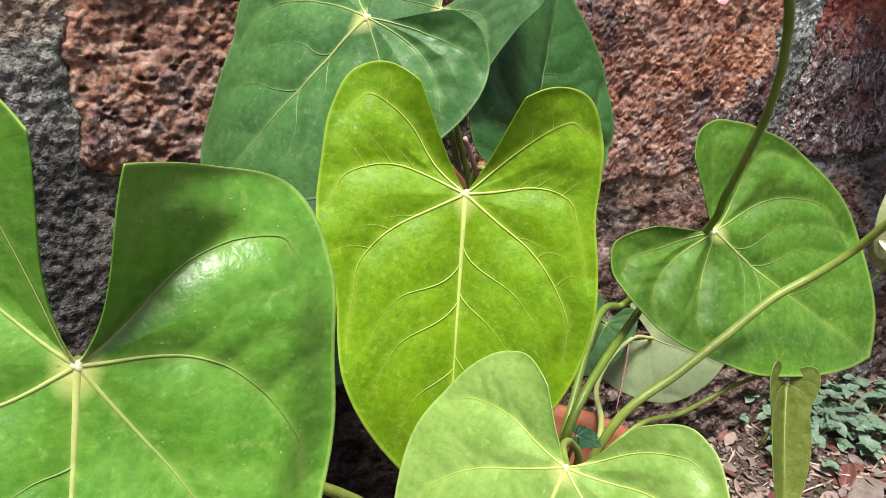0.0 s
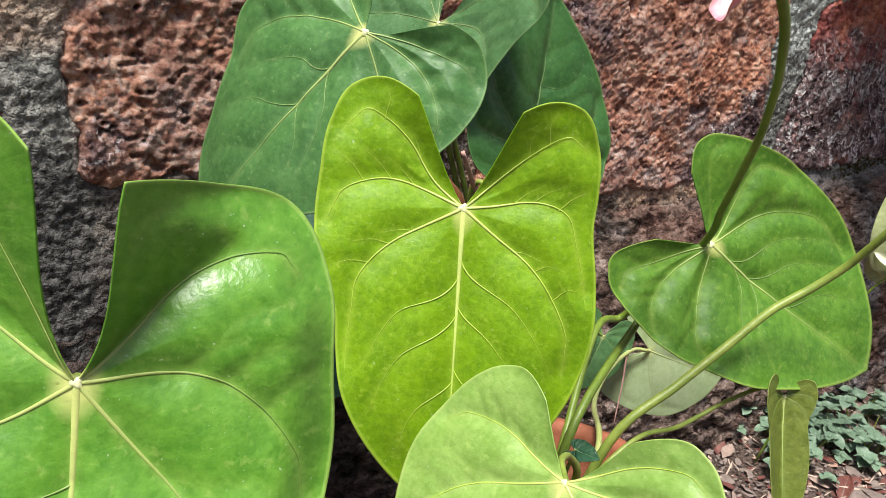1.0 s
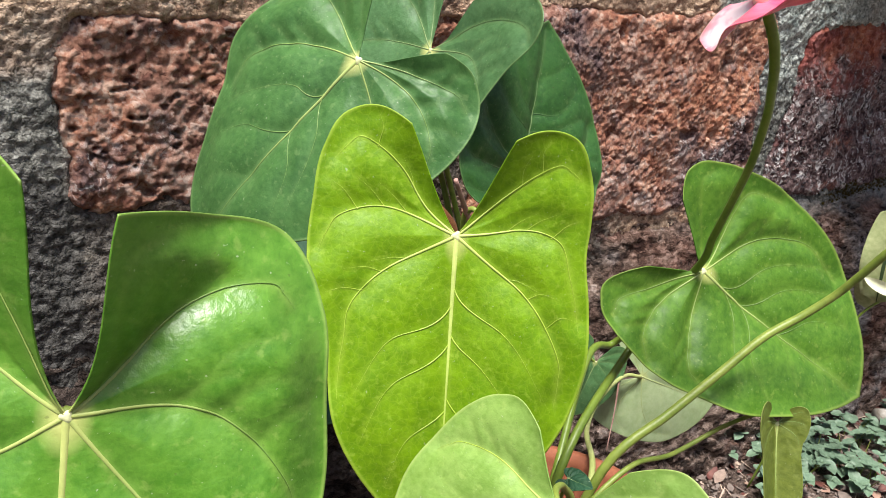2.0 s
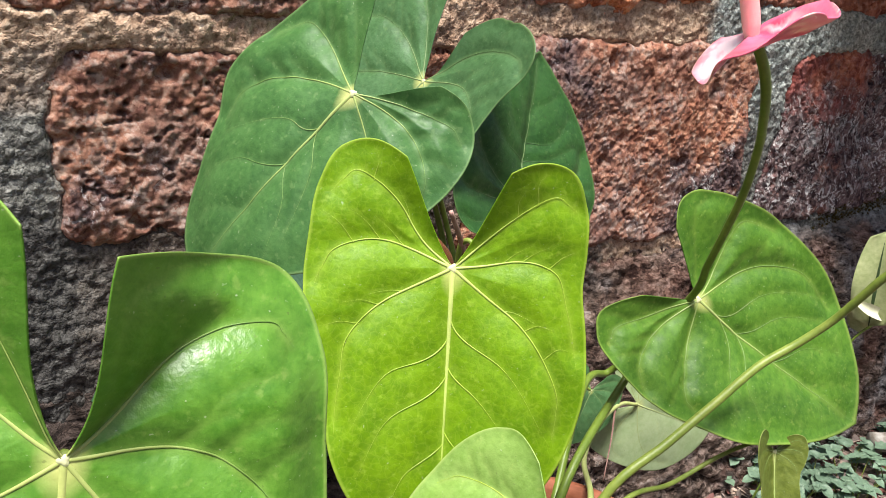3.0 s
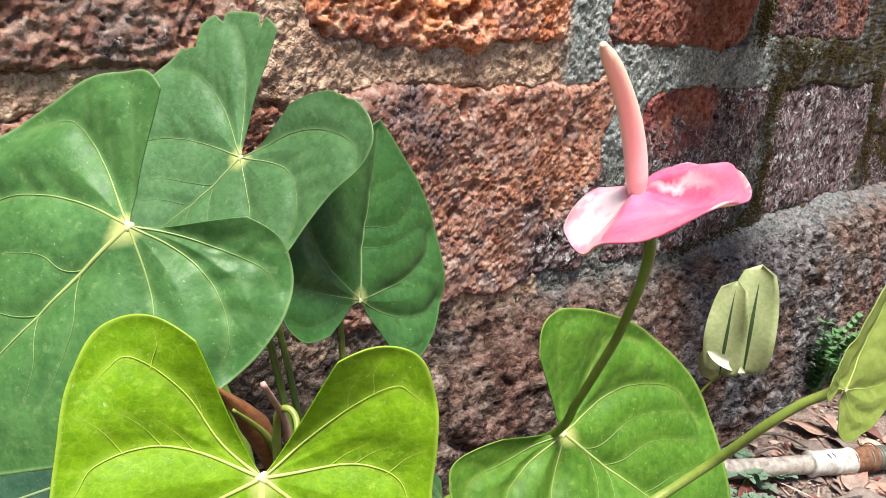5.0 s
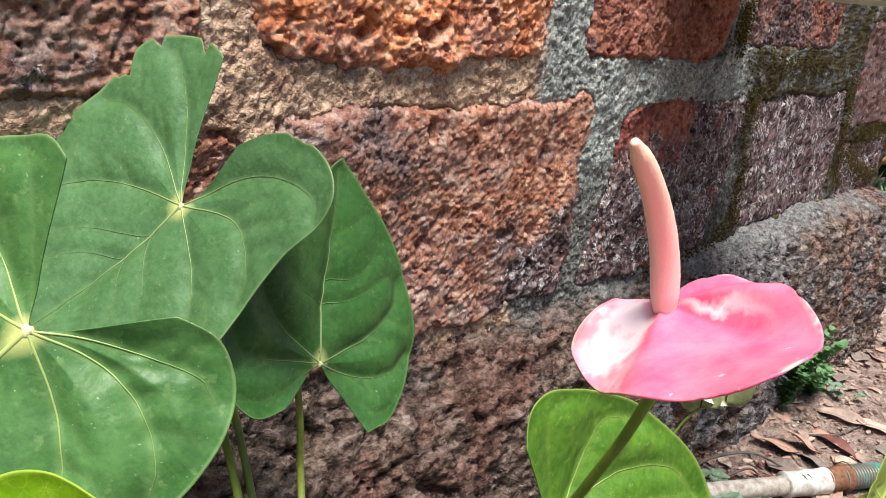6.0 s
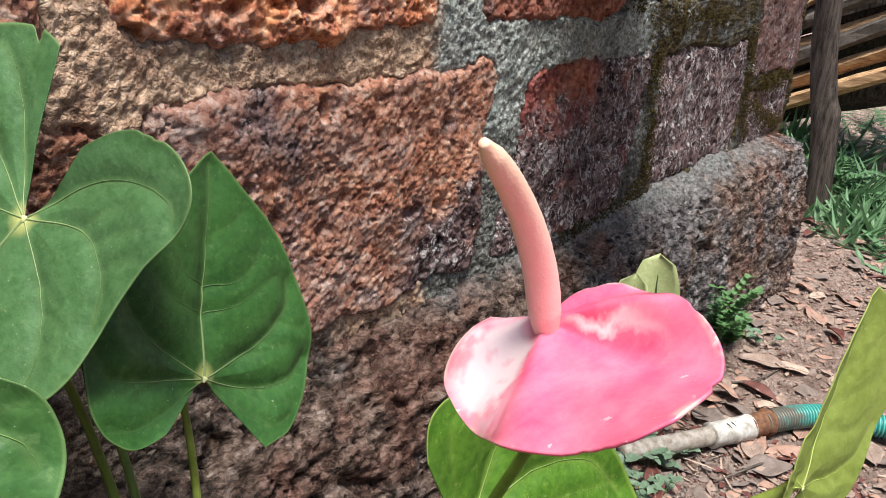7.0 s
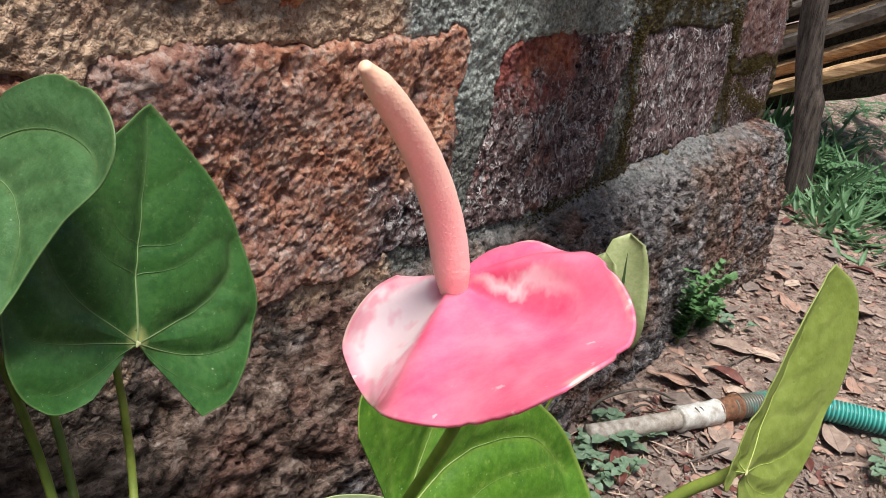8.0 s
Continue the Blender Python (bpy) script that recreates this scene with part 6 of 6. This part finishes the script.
def variegated_plant():
    plant = new("variegated_plant")
    tagged(plant, "small plant with pale folded variegated leaves by the wall", "plant")
    blades = [((1.064, 0.480, 0.338), 0.150, 0.062, (84, -2, -67), 0.2), ((1.038, 0.500, 0.338), 0.128, 0.050, (86, -1, -67), 0.5), ((1.040, 0.507, 0.366), 0.050, 0.042, (-70, 0, -60), 0.5)]
    for k, (spot, L, W, turn, curl) in enumerate(blades):
        ob = new("leaf", leaf_mesh("leaf", [oval_blade(L, W, curl, 0.08, 0.2, 16, 9, k, 0, 1.0, 0.27)], PALE_LEAF))
        ob.parent = plant
        ob.matrix_basis = pose(*spot, *turn)
        m = ob.modifiers.new("thickness", "SOLIDIFY")
        m.thickness = 0.0008
        rib = new("midrib", leaf_mesh("midrib", [moved(oval_blade(L * 0.95, 0.004, -0.3, 0.08, 0.2, 16, 3, k, 0, 1.3), Matrix.Translation((0, 0, 0.0012)))], DARK_RIB))
        rib.parent = ob
    edge = new("leaf_edge", leaf_mesh("leaf_edge", [oval_blade(0.058, 0.015, 0.5, 0.12, 0.3, 12, 5, 3)], CREAM))
    edge.parent = plant
    edge.matrix_basis = look_along((1.022, 0.515, 0.370), (1.054, 0.475, 0.347), (-0.9, -0.3, 0.3))
    edge["label"] = "cream white rolled leaf edge"
    tube("plant_stem", [(1.06, 0.49, 0.35), (1.03, 0.52, 0.30), (1.0, 0.56, 0.15), (0.99, 0.60, on_ground(0.99, 0.60) - 0.01)], [0.0016, 0.0018], STEM_DARK, plant, n=16, sides=8)


variegated_plant()


# ---- planter on the wall ----
def wall_planter():
    planter = new("wall_planter")
    tagged(planter, "pale green plastic planter with a fluted rim fixed to the wall", "planter")
    n = 504
    prof = [(0.0, 0.0), (0.150, 0.0), (0.158, 0.004), (0.163, 0.018), (0.160, 0.021), (0.160, 0.025), (0.166, 0.030), (0.175, 0.10), (0.178, 0.16), (0.172, 0.16), (0.165, 0.10), (0.0, 0.09)]
    verts = []
    for i, (r, z) in enumerate(prof):
        for k in range(n):
            a = 2 * math.pi * k / n
            q = r * (1 + (0.012 * abs(math.sin(42 * a)) if 1 <= i <= 3 else 0))
            verts.append((q * math.cos(a), q * math.sin(a), z))
    mesh_object("planter_body", verts, grid_faces(len(prof), n, wrap=True), POT_GREEN, planter)
    planter.location = (1.245, 0.535, 0.834)


wall_planter()


# ---- moss in the joints ----
def build_moss():
    r = random.Random(21)
    spots = []
    lines = [[(1.544, 0.681), (1.534, 0.625), (1.554, 0.526), (1.554, 0.443)], [(1.554, 0.443), (1.485, 0.414), (1.362, 0.408), (1.245, 0.404)], [(1.50, 0.72), (1.70, 0.73), (1.88, 0.72)],
             [(1.43, 0.75), (1.435, 0.82)], [(2.05, 0.70), (2.08, 0.62), (2.10, 0.52), (2.13, 0.43)], [(2.2, 0.56), (2.3, 0.555), (2.45, 0.56)], [(2.15, 0.52), (2.3, 0.46), (2.42, 0.44)]]
    for line in lines:
        p = spline(line, 60)
        for k in range(1100):
            x, z = p[r.randrange(60)]
            x, z = x + r.gauss(0, 0.016), z + r.gauss(0, 0.014)
            s = 0.0007 + 0.0019 * r.random() ** 2
            m = pose(x, FACE - 0.003 - 0.010 * r.random(), z, r.uniform(0, 360), r.uniform(0, 360), 0) @ Matrix.Diagonal((s, s * 0.7, s, 1))
            spots.append(m)
    ob = rough_lumps("moss", spots, MOSS)
    tagged(ob, "brown-green cushions of moss in the joints of the wall", "moss", kind="stuff")


build_moss()
